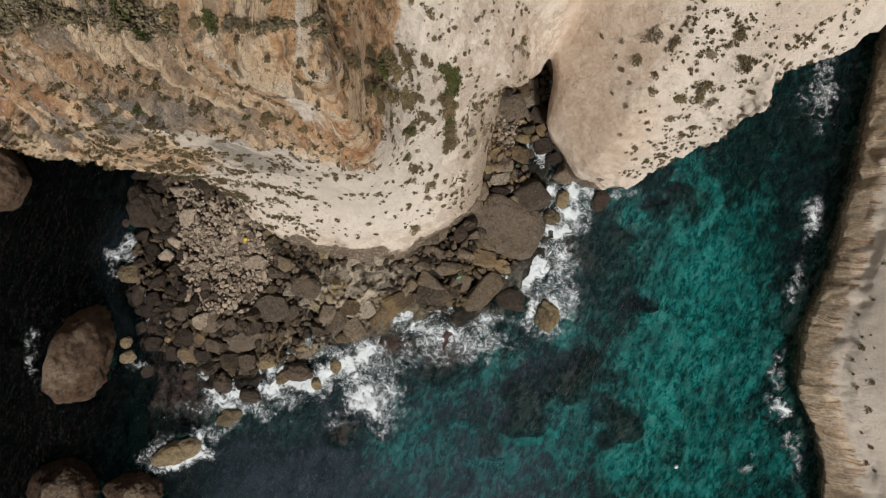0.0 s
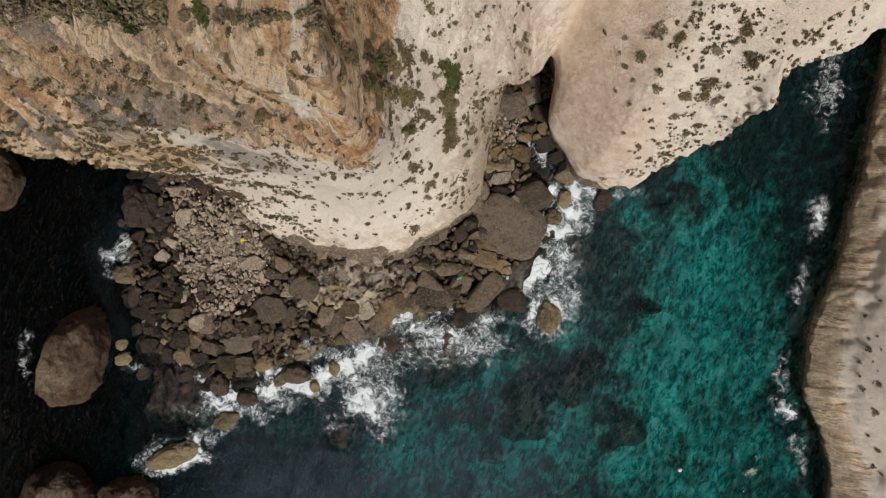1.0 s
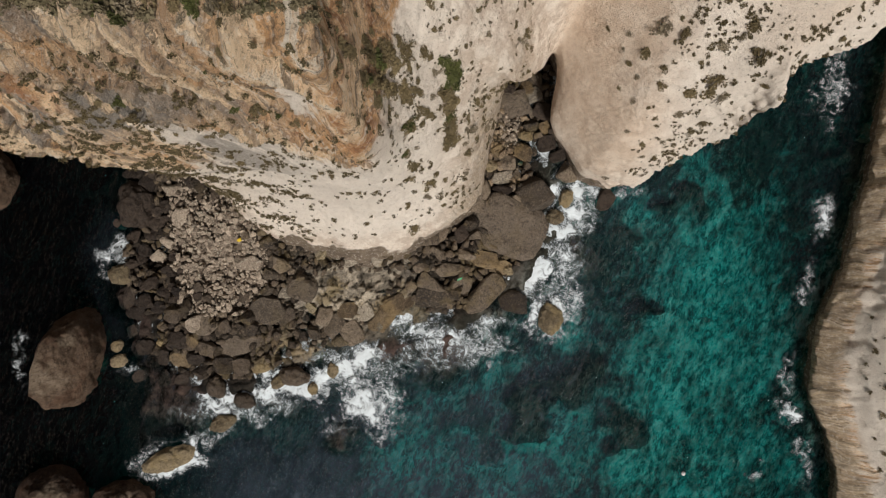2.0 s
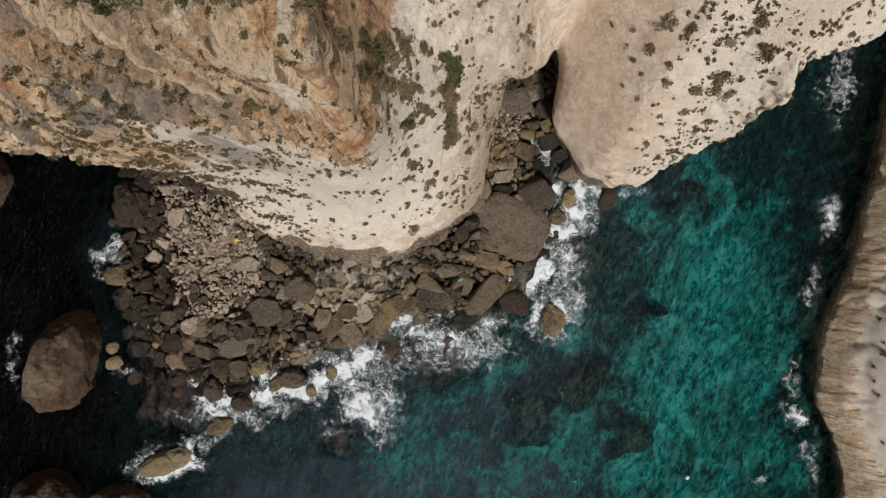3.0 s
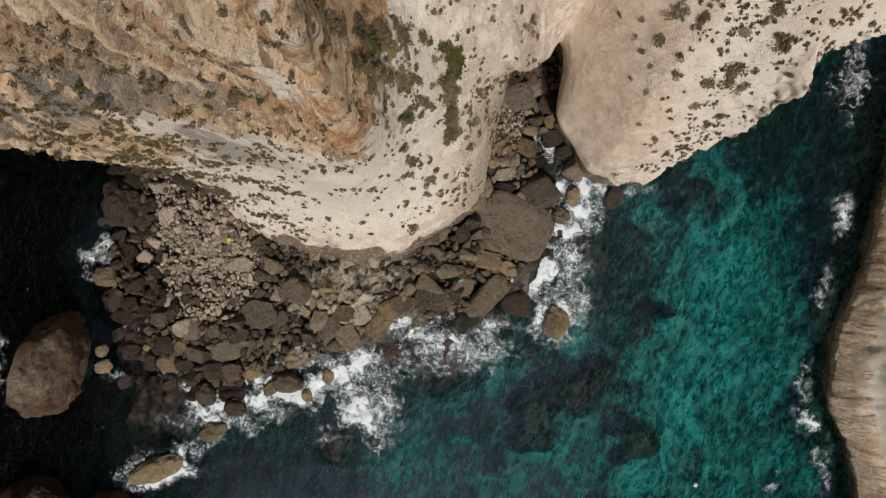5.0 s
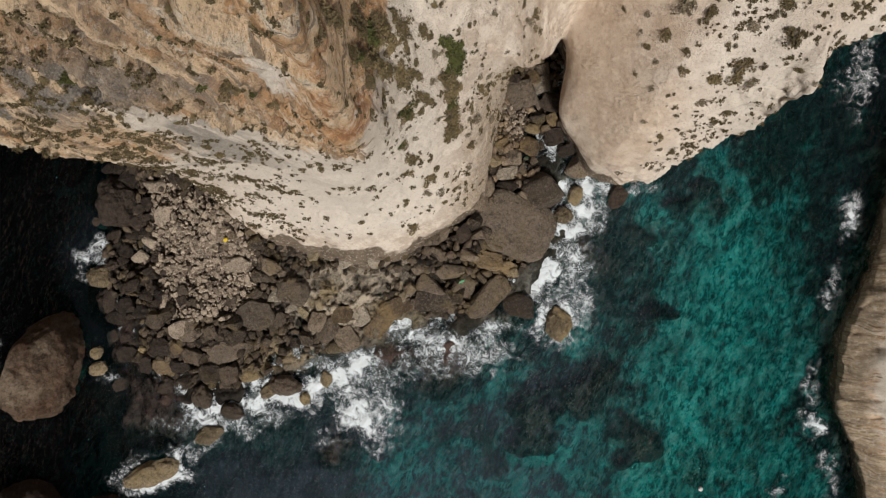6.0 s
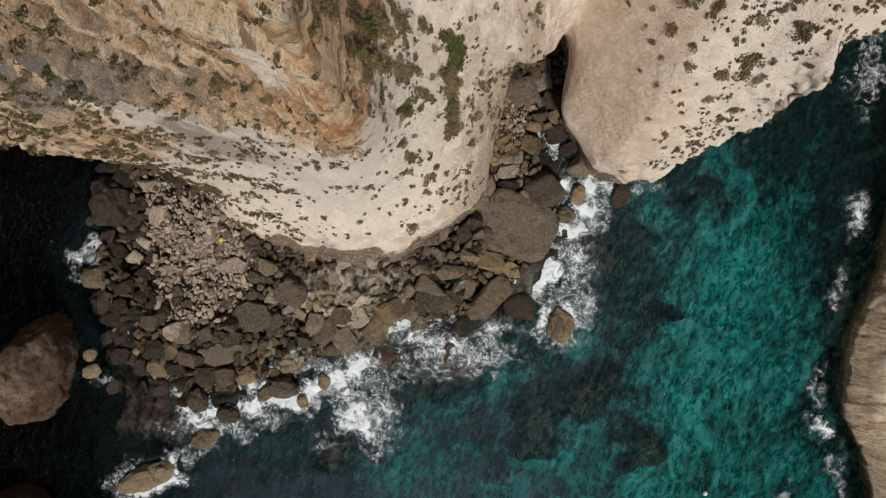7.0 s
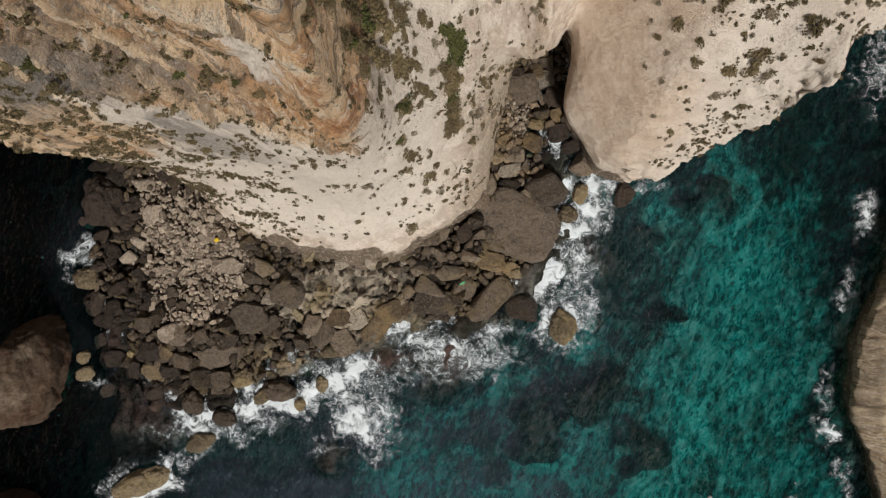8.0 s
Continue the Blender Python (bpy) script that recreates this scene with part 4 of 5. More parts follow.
ALGAE = [lumpy_mesh("algae_rock", 70 + k, "algae", 0.24) for k in range(5)]
WORN = [lumpy_mesh("wet_boulder", 90 + k, "wet", 0.2) for k in range(4)]
PALE = [rock_mesh("pale_boulder", 90 + k, 0.7, 1, 13, 0.04, "talus") for k in range(4)]
PEBBLE = [rock_mesh("cobble", 50 + k, 0.7, 0, 10 + k % 3, 0.03, "talus") for k in range(8)]


def ground_at(xs, ys):
    return ground_height(np.array(xs, float)[:, None], np.array(ys, float)[:, None])[0][:, 0]


def set_rock(me, name, x, y, z, sx, sy, sz, turn_deg, label, group, tip=0.0):
    ob = new(name, me)
    ob.matrix_world = pose(x, y, z, tip, tip * 0.6, turn_deg) @ Matrix.Diagonal((sx, sy, sz, 1))
    return tagged(ob, label, "boulder", group)


LONG = rock_mesh("boulder", 205, 0.6, 3, 34, 0.06, "rock", 0.80)
WEDGE = rock_mesh("boulder", 208, 0.75, 3, 8, 0.05, "wet", 0.92)
FACET = rock_mesh("boulder", 211, 0.85, 3, 12, 0.05, "slab", 0.92)

# big named boulders: x, y, half length, half width, half height, turn
TAKEN = []
for k, (x, y, a, b, h, turn_deg) in enumerate([
    (5.9, -6.3, 3.9, 1.8, 2.0, 47), (10.1, -7.6, 2.4, 1.8, 1.6, -28), (17.6, 11.0, 1.7, 1.6, 1.4, 10),
    (-21.2, -18.0, 2.3, 1.3, 1.6, -6), (-32.4, -19.6, 1.35, 1.6, 1.6, 5), (-28.4, -21.6, 1.6, 1.05, 1.2, -15), (-1.2, -6.8, 2.8, 2.0, 1.8, -5),
    (-2.4, -2.4, 2.0, 1.0, 1.3, 5), (0.9, -2.9, 2.0, 1.15, 1.4, -8), (-1.5, -4.8, 2.2, 1.6, 1.5, -20), (2.6, -4.9, 1.7, 1.5, 1.4, 40),
    (-15.5, -10.8, 1.9, 1.5, 1.2, 40), (-13.0, -11.8, 1.6, 1.9, 1.3, 25),
]):
    z = max(0.2, float(ground_at([x], [y])[0]))
    set_rock((LONG, WEDGE)[k] if k < 2 else WORN[k % 4] if y < -16 else ROCKS[(k + 1) % 14], "boulder", x, y, z + 0.2 * h, 1.15 * a, 1.2 * b, 1.45 * h, turn_deg, "large dark brown boulder wet at the waterline", "boulders along the shore", (k * 53) % 36 - 18 if k else 6)
    TAKEN.append((x, y, (1.5 if y < -16 or x > 9 else 0.9) * max(a, b)))
for k, (x, y, a, b, h, turn_deg) in enumerate([
    (9.0, 3.4, 5.0, 3.7, 1.7, -18), (-24.5, -8.5, 2.1, 1.8, 1.1, 20), (-29, -13.5, 2.6, 1.3, 1.0, 22), (9.8, 20.4, 2.4, 1.7, 1.6, 10),
    (-19.5, -5.5, 1.8, 1.4, 1.0, -15), (-33.5, -10.5, 1.8, 1.4, 1.3, 30),
]):
    z = max(0.2, float(ground_at([x], [y])[0]))
    set_rock(SLABS[k % 4], "slab", x, y, z + 0.3 * h, 1.2 * a, 1.25 * b, 1.9 * h, turn_deg, "broad flat-topped slab of dark brown rock", "slabs along the shore")
    TAKEN.append((x, y, 0.85 * max(a, b)))
for k, (x, y, a, b, h, turn_deg) in enumerate([
    (-44.2, 1.8, 1.2, 0.9, 0.8, 20), (-45.0, -6.8, 1.4, 1.0, 0.7, 70), (-43.8, -9.2, 1.5, 1.1, 0.9, 10), (-44.6, -11.6, 1.0, 0.8, 0.6, 40), (-42.6, -14.0, 1.4, 1.0, 0.8, 0), (-43.4, -18.0, 1.1, 0.8, 0.6, 25), (-40.0, -18.6, 1.3, 0.9, 0.7, 60), (-37.2, -18.2, 1.1, 0.9, 0.8, 15), (-46.4, 3.6, 0.9, 0.8, 0.6, 0),
]):
    z = max(-0.2, float(ground_at([x], [y])[0]))
    set_rock(UMBER[k % 6], "wet_boulder", x, y, z, 1.2 * a, 1.2 * b, 1.5 * h, turn_deg, "dark wet umber boulder by the water", "boulders along the shore", (k * 41) % 30 - 15)
    TAKEN.append((x, y, 0.9 * max(a, b)))
x, y = -43.3, 6.4
set_rock(lumpy_mesh("wet_boulder", 95, "umber", 0.16), "wet_boulder", x, y, 1.0, 3.0, 3.9, 6.0, 8, "tall dark wet boulder under the overhang", "boulders along the shore")
TAKEN.append((x, y, 3.0))
for k, (x, y, a, b, h, turn_deg) in enumerate([
    (15.4, -9.9, 1.75, 2.3, 1.2, 10), (9.4, -2.9, 1.0, 0.8, 0.9, 0),
    (-14.5, -13.0, 1.4, 0.9, 0.7, 10), (17.6, 7.3, 1.3, 1.0, 0.9, 60), (15.9, 4.7, 1.3, 1.1, 0.9, 0), (-31.5, -24.8, 2.0, 1.2, 0.9, 20), (-39.4, -30.0, 3.8, 1.7, 1.1, 22),
    (-45.9, -3.6, 1.8, 1.5, 1.2, 0), (-46.4, -15.9, 1.3, 0.95, 0.6, 10), (-46.7, -13.8, 1.0, 0.8, 0.5, 40), (-15.8, -17.3, 0.8, 1.1, 0.8, 10), (-18.7, -19.9, 0.7, 0.9, 0.7, 0),
    (-26, -16.5, 1.6, 1.2, 0.8, 15), (-23.6, -18.9, 1.2, 0.9, 0.6, 30),
]):
    set_rock(ALGAE[k % 5], "algae_rock", x, y, max(0.15, float(ground_at([x], [y])[0])), 1.2 * a, 1.2 * b, 1.5 * h, turn_deg, "low wave-washed rock covered in ochre algae", "algae rocks in the surf")
    TAKEN.append((x, y, 0.9 * max(a, b)))
HERO = {"wet": (WET, "large wedge-shaped dark boulder at the gully mouth"), "gold": (GOLD, "boulder covered in golden lichen and algae"), "brown": (ROCKS, "angular brown boulder among others on the shore"), "dark": (UMBER, "dark wet umber boulder by the water"), "grey": (SHELF, "olive-grey flat-topped block on the rock shelf")}
for k, (kind, x, y, a, b, h, turn_deg) in enumerate([
    ("gold", 11.4, 22.9, 1.3, 1.0, 1.2, 10), ("dark", 9.2, 22.7, 1.0, 0.8, 1.0, -20), ("grey", 12.9, 21.9, 1.1, 1.2, 1.4, 30), ("dark", 14.2, 19.8, 1.3, 1.5, 1.0, 80), ("gold", 14.5, 17.3, 0.8, 1.0, 1.1, 15),
    ("brown", 12.6, 17.4, 1.2, 1.2, 1.3, 40), ("gold", 11.4, 13.9, 1.2, 1.3, 1.2, 70), ("brown", 9.0, 12.2, 1.3, 1.2, 1.2, 0), ("gold", 7.4, 13.8, 1.1, 0.7, 0.8, 35), ("dark", 14.7, 15.2, 1.4, 1.2, 1.3, 20),
    ("brown", 11.0, 6.6, 1.7, 0.9, 1.9, -40), ("grey", 8.5, 10.1, 1.6, 1.0, 1.5, 12), ("dark", 8.3, 8.3, 1.5, 0.8, 1.3, -8), ("dark", 23.0, 7.2, 1.5, 1.3, 1.2, 50), ("dark", 16.3, 13.2, 1.1, 0.9, 1.0, 30), ("dark", 17.4, 15.2, 1.2, 0.9, 1.2, 60), ("dark", 18.8, 12.6, 1.2, 0.9, 1.1, 40), ("dark", 15.9, 16.8, 0.9, 0.8, 1.0, 0), ("wet", 13.3, 8.1, 2.9, 2.6, 2.6, 35),
]):
    meshes, text = HERO[kind]
    set_rock(FACET if kind == "wet" else meshes[k % len(meshes)], "boulder", x, y, max(0.2, float(ground_at([x], [y])[0])) + 0.3 * h, 1.15 * a, 1.15 * b, 1.3 * h, turn_deg, text, "boulders in the gully", (k * 47) % 40 - 20)
    TAKEN.append((x, y, 0.85 * max(a, b)))
for k, (kind, x, y, a, b, h, turn_deg) in enumerate([
    ("brown", 3.6, 3.6, 1.5, 1.0, 1.4, 30), ("brown", 4.2, 2.0, 1.3, 0.8, 1.1, 0), ("dark", 2.6, 2.2, 1.2, 0.9, 1.2, 45), ("brown", 1.6, -6.2, 1.5, 1.2, 1.2, 15), ("gold", -6.3, -7.7, 2.6, 1.4, 0.9, 25),
    ("gold", -8.7, -10.0, 2.2, 1.3, 0.8, 50), ("gold", 5.6, -1.3, 2.2, 1.2, 1.4, -12), ("gold", 8.2, -2.3, 1.7, 1.0, 1.1, -25), ("gold", -13.5, -8.5, 1.5, 1.1, 0.8, 0), ("grey", -11.3, -9.0, 1.4, 1.2, 0.9, 40),
    ("brown", -16.8, -9.4, 1.4, 1.2, 1.1, 70), ("gold", -37.5, -15.8, 1.6, 1.0, 0.7, -15),
]):
    meshes, text = HERO[kind]
    set_rock(meshes[(k + 3) % len(meshes)], "boulder", x, y, max(0.2, float(ground_at([x], [y])[0])) + 0.25 * h, 1.15 * a, 1.15 * b, 1.3 * h, turn_deg, text, "boulders along the shore", (k * 61) % 36 - 18)
    TAKEN.append((x, y, 0.85 * max(a, b)))
for k, (x, y, a, b, h, turn_deg) in enumerate([
    (-26.6, -1.5, 1.9, 1.7, 1.3, 10), (-36.2, 4.2, 1.9, 1.5, 1.2, -15), (-37.5, 8.3, 1.9, 0.9, 0.9, -15), (-40.5, -1.5, 2.4, 1.2, 1.0, -40), (-39.0, 1.0, 1.6, 1.2, 0.9, -20),
    (-34.2, -10.2, 1.8, 1.2, 1.0, 30), (-31.5, 5.8, 1.2, 0.8, 0.8, 0), (-28.5, 1.5, 1.1, 0.9, 0.8, 40),
]):
    z = float(ground_at([x], [y])[0])
    set_rock(PALE[k % 4], "pale_boulder", x, y, z + 0.3 * h, 1.15 * a, 1.15 * b, 1.3 * h, turn_deg, "pale fallen limestone block on the talus", "pale blocks on the talus")
    TAKEN.append((x, y, 0.9 * max(a, b)))


# ---- sea stacks ----
def stack_mesh(name, seed, half, height, ridge_turn, pointed=0.0):
    """A tall rock standing in the sea, with a ridge along its top and faceted, worn flanks."""
    nu, nv = 96, 40
    th = np.linspace(0, 2 * np.pi, nu)[:, None]
    v = np.linspace(0, 1, nv)[None, :]
    flank, roof = np.clip(v / 0.45, 0, 1), np.clip((v - 0.45) / 0.55, 0, 1)
    a = th - radians(ridge_turn)
    power = 2.1 - 1.1 * pointed
    blunt = (np.abs(np.cos(a)) ** power + np.abs(np.sin(a)) ** power) ** (-1 / power)
    tuck = 1 - 0.5 * smooth(0.42, 0.2, flank)
    u = half[0] * blunt * np.cos(a) * (1.08 - 0.13 * flank) * tuck * (1 - roof)
    along = blunt * np.sin(a)
    u = u * (1 - pointed * (smooth(0.1, 1, -along) + 0.35 * smooth(0.3, 1, along))) + pointed * half[0] * (0.2 * along - 0.1 * along ** 2) * (roof > -1)
    w = half[1] * blunt * np.sin(a) * (1.06 - 0.10 * flank) * tuck * (1 - 0.5 * roof)
    c, s_ = math.cos(radians(ridge_turn)), math.sin(radians(ridge_turn))
    z = -4.0 + (0.35 * height + 4.0) * flank + 0.65 * height * roof ** 0.85 * (1 - 0.25 * np.abs(w) / half[1])
    x = c * u - s_ * w
    y = s_ * u + c * w
    P = np.stack([x + 0 * v, y + 0 * v, z + 0 * th], -1)
    N = normals(P)
    Q = P + seed * 13.1
    own, gap = blocks(Q * np.array((0.28, 0.28, 0.3)))
    d = 0.3 * fbm(Q * 0.2, 2) + 0.22 * own - 0.14 * smooth(0.12, 0, gap) + 0.14 * ridged(Q * 0.9, 3) + 0.1 * fbm(Q * 2.4, 2)
    d = d * smooth(0, 0.1, 1 - v)
    d[-1] = d[0]
    # light on the right of the ridge, painted as paler rock
    lit_face = smooth(0.2, 0.36, roof) * smooth(0.1, 0.35, np.cos(a) + 0 * v) * smooth(0.95, 0.7, np.abs(along) + 0 * v) * smooth(-0.5, 0.1, fbm(Q * 0.35 + 5, 3))
    return P + N * (d * (1 - 0.6 * lit_face))[..., None], lit_face


for x, y, half, height, turn_deg, seed in [
    (-51.9, -15.3, (3.35, 7.0), 11.0, -10, 1), (-55.4, -35.2, (5.0, 4.3), 6.0, 8, 2), (-45.2, -35.4, (3.8, 2.2), 4.0, -6, 3), (-64.6, 10.0, (3.6, 4.4), 8.0, 12, 4),
]:
    P, lit_face = stack_mesh("sea_rock", seed, half, height, turn_deg, 0.14 if seed == 1 else 0.1)
    ob = grid_mesh("sea_rock", P, MAT["stack"], {"lit_face": lit_face}.items())
    ob.location = (x, y, 0)
    tagged(ob, "rounded tawny rock stack standing in dark water", "rock", "rock stacks off the shore")


# ---- shore stones ----
def scatter_stones(count, where, seed, spread):
    """Places inside an outline given by a density function, largest first, kept apart."""
    rnd = np.random.RandomState(seed)
    xs, ys = rnd.uniform(-48, 22, count), rnd.uniform(-24, 27, count)
    keep = rnd.uniform(0, 1, count) < where(xs, ys)
    xs, ys = xs[keep], ys[keep]
    size = spread(rnd, xs, ys)
    return xs, ys, size, rnd


def thin_out(xs, ys, size, taken, gap, most):
    """Drop what lies too near to something already placed."""
    cell, grid = 2.6, {}
    for t in taken:
        grid.setdefault((int(t[0] // cell), int(t[1] // cell)), []).append(t)
    good = []
    for k in np.argsort(-size):
        x, y, r = xs[k], ys[k], size[k]
        cx, cy = int(x // cell), int(y // cell)
        near = [t for i in (-2, -1, 0, 1, 2) for j in (-2, -1, 0, 1, 2) for t in grid.get((cx + i, cy + j), ())]
        if all((x - t[0]) ** 2 + (y - t[1]) ** 2 > (gap * (r + t[2])) ** 2 for t in near):
            grid.setdefault((cx, cy), []).append((x, y, r))
            good.append(k)
            if len(good) >= most:
                break
    return np.array(good, int), [t for g in grid.values() for t in g]


def on_shore(xs, ys):
    return shore_distance(xs[:, None], ys[:, None])[:, 0]


def boulder_size(rnd, xs, ys):
    return (0.5 + 0.8 * rnd.uniform(0, 1, len(xs)) ** 3) * (1 - 0.45 * paleness(xs, ys)) * (1 - 0.2 * shelf(xs, ys))


def boulder_where(xs, ys):
    d = on_shore(xs, ys)
    return smooth(-0.5, 1.0, d) * (1 - 0.93 * paleness(xs, ys)) * (1 - 0.96 * shelf(xs, ys)) * (1 - 0.9 * np.exp(-((xs - 9.3) / 3.2) ** 4 - ((ys - 15.5) / 4.5) ** 4))


xs, ys, size, rnd = scatter_stones(5200, boulder_where, 3, boulder_size)
pick, TAKEN = thin_out(xs, ys, size, TAKEN, 0.78, 300)
zs = ground_at(xs[pick], ys[pick])
wet = on_shore(xs[pick], ys[pick]) < 0.5
for k, i in enumerate(pick):
    r = size[i]
    lichen = golden(xs[i], ys[i])
    me = GOLD[k % 5] if rnd.uniform() < lichen else ALGAE[k % 5] if xs[i] > 6 and ys[i] > 11 and k % 2 else SHELF[k % 6] if rnd.uniform() < shelf(xs[i], ys[i]) else ALGAE[k % 4] if wet[k] and k % 4 == 0 else UMBER[k % 6] if xs[i] < -36 + rnd.uniform(-3.5, 3.5) else (WET[k % 6] if xs[i] < -31 + 0.3 * rnd.uniform(-8, 8) or ys[i] < -12.5 or (xs[i] < -20 and ys[i] < -6 and k % 5 < 3) else ROCKS[k % 14])
    lab = "half-submerged brown rock at the water's edge" if wet[k] else "angular brown boulder among others on the shore"
    set_rock(me, "shore_boulder", xs[i], ys[i], max(zs[k], -0.35) + rnd.uniform(0.3, 0.8) * r, r * rnd.uniform(0.95, 1.45), r * rnd.uniform(0.9, 1.2), r * rnd.uniform(1.3, 2.0), rnd.uniform(0, 360), lab, "shore boulders", rnd.uniform(-32, 32))


def joined(name, pieces, material, label, category, parent=None):
    """One mesh of many small pieces: rows of (mesh, matrix)."""
    cache, vs, fs, base = {}, [], [], 0
    for me, m in pieces:
        if me.name not in cache:
            me.calc_loop_triangles()
            co = np.empty(len(me.vertices) * 3, np.float32)
            me.vertices.foreach_get("co", co)
            tri = np.empty(len(me.loop_triangles) * 3, np.int32)
            me.loop_triangles.foreach_get("vertices", tri)
            cache[me.name] = (co.reshape(-1, 3), tri)
        co, tri = cache[me.name]
        m = np.array(m)
        vs.append(co @ m[:3, :3].T + m[:3, 3])
        fs.append(tri + base)
        base += len(co)
    v, f = np.concatenate(vs), np.concatenate(fs)
    me = bpy.data.meshes.new(name)
    me.vertices.add(len(v))
    me.vertices.foreach_set("co", v.reshape(-1).astype(np.float32))
    me.loops.add(len(f))
    me.loops.foreach_set("vertex_index", f)
    me.polygons.add(len(f) // 3)
    me.polygons.foreach_set("loop_start", np.arange(0, len(f), 3, dtype=np.int32))
    me.update(calc_edges=True)
    me.materials.append(MAT[material])
    return tagged(new(name, me), label, category, kind="stuff")


def stone_rows(xs, ys, size, pick, rnd, sink):
    zs = ground_at(xs[pick], ys[pick])
    rows = []
    for k, i in enumerate(pick):
        r = size[i]
        m = pose(xs[i], ys[i], zs[k] + sink * r, *rnd.uniform(-25, 25, 2), rnd.uniform(0, 360)) @ Matrix.Diagonal((r * rnd.uniform(0.9, 1.5), r * rnd.uniform(0.8, 1.15), r * rnd.uniform(0.8, 1.2), 1))
        rows.append((PEBBLE[k % 8], m))
    return rows


xs, ys, size, rnd = scatter_stones(110000, lambda a, b: smooth(0.25, 0.6, paleness(a, b)) * smooth(0, 2, on_shore(a, b)), 5, lambda r, a, b: 0.13 + 0.42 * r.uniform(0, 1, len(a)) ** 3.5)
pick, TAKEN = thin_out(xs, ys, size, TAKEN, 0.56, 9000)
loose = stone_rows(xs, ys, size, pick, rnd, 0.6)
for me, m in loose[:300]:
    ob = new("talus_stone", me)
    ob.matrix_world = m
    tagged(ob, "pale broken limestone piece on the talus fan", "stone", "talus stones")
joined("talus_stones", loose[300:], "talus_many", "fan of pale broken limestone below the cliff", "stones")
xs, ys, size, rnd = scatter_stones(30000, lambda a, b: np.exp(-((a - 9.3) / 3.2) ** 4 - ((b - 16.0) / 5.0) ** 4) * smooth(-0.3, 1, on_shore(a, b)), 9, lambda r, a, b: 0.22 + 0.5 * r.uniform(0, 1, len(a)) ** 2)
pick, TAKEN = thin_out(xs, ys, size, TAKEN, 0.62, 900)
joined("gully_stones", stone_rows(xs, ys, size, pick, rnd, 0.4), "gold_many", "tan and golden stones filling the gully floor", "stones")
xs, ys, size, rnd = scatter_stones(60000, lambda a, b: smooth(-1.2, 0.6, on_shore(a, b)) * np.clip(1 - 1.1 * shelf(a, b), 0, 1), 6, lambda r, a, b: 0.26 + 0.5 * r.uniform(0, 1, len(a)) ** 2)
pick, TAKEN = thin_out(xs, ys, size, TAKEN, 0.66, 6500)
joined("shore_cobbles", stone_rows(xs, ys, size, pick, rnd, 0.7), "rock_many", "brown cobbles filling the gaps between boulders", "stones")


# ---- shrubs ----
def leaf_clump(name, seed, leaves, leaf, material):
    """A low uneven cushion of small bent leaves, about 2 across."""
    rnd = random.Random(seed)
    bm = bmesh.new()
    lobes = [(rnd.uniform(0.15, 0.62), rnd.uniform(0, 2 * math.pi), rnd.uniform(0.3, 0.5)) for _ in range(6)]
    for _ in range(leaves):
        d, a, r = rnd.choice(lobes)
        u = Vector((rnd.gauss(0, 1), rnd.gauss(0, 1), abs(rnd.gauss(0, 0.8)))).normalized() * r * rnd.uniform(0.55, 1.08)
        c = Vector((d * math.cos(a), d * math.sin(a), 0.05)) + Vector((u.x, u.y, u.z * 0.95))
        q = Euler((rnd.uniform(-0.9, 0.9), rnd.uniform(-0.9, 0.9), rnd.uniform(0, 6.3))).to_matrix()
        s = leaf * rnd.uniform(0.6, 1.4)
        pts = [(-0.5, 0, 0), (0, -0.33, 0.10), (0.62, 0, -0.05), (0, 0.33, 0.10)]
        v = [bm.verts.new(c + q @ Vector(p) * s) for p in pts]
        bm.faces.new(v)
    me = bpy.data.meshes.new(name)
    bm.to_mesh(me)
    bm.free()
    me.materials.append(MAT[material])
    return me


def stem_mesh(seed):
    rnd = random.Random(seed)
    bm = bmesh.new()
    for _ in range(6):
        a, out = rnd.uniform(0, 6.3), rnd.uniform(0.25, 0.6)
        tip = Vector((out * math.cos(a), out * math.sin(a), rnd.uniform(0.2, 0.42)))
        rows = []
        for t, r in ((0, 0.05), (0.55, 0.032), (1, 0.012)):
            c = Vector((tip.x * t, tip.y * t, -0.12 + (tip.z + 0.12) * t ** 0.7))
            rows.append([bm.verts.new(c + Vector((r * math.cos(k * 2.094), r * math.sin(k * 2.094), 0))) for k in range(3)])
        for lo, hi in zip(rows, rows[1:]):
            for k in range(3):
                bm.faces.new((lo[k], lo[(k + 1) % 3], hi[(k + 1) % 3], hi[k]))
    me = bpy.data.meshes.new("stem")
    bm.to_mesh(me)
    bm.free()
    me.materials.append(MAT["twig"])
    return me


STEMS = [stem_mesh(k) for k in range(3)]
CLUMPS = {
    "olive": [leaf_clump("foliage", 200 + k, 230, 0.20, "leaf") for k in range(6)],
    "green": [leaf_clump("foliage", 220 + k, 240, 0.20, "leaf_green") for k in range(3)],
    "dry": [leaf_clump("foliage", 240 + k, 200, 0.19, "leaf_grey") for k in range(4)],
}
LABELS = {
    "olive": "low olive-brown shrub clinging to the limestone",
    "green": "fresh green shrub growing from the cliff face",
    "dry": "dry grey-brown cushion shrub on the rock",
}


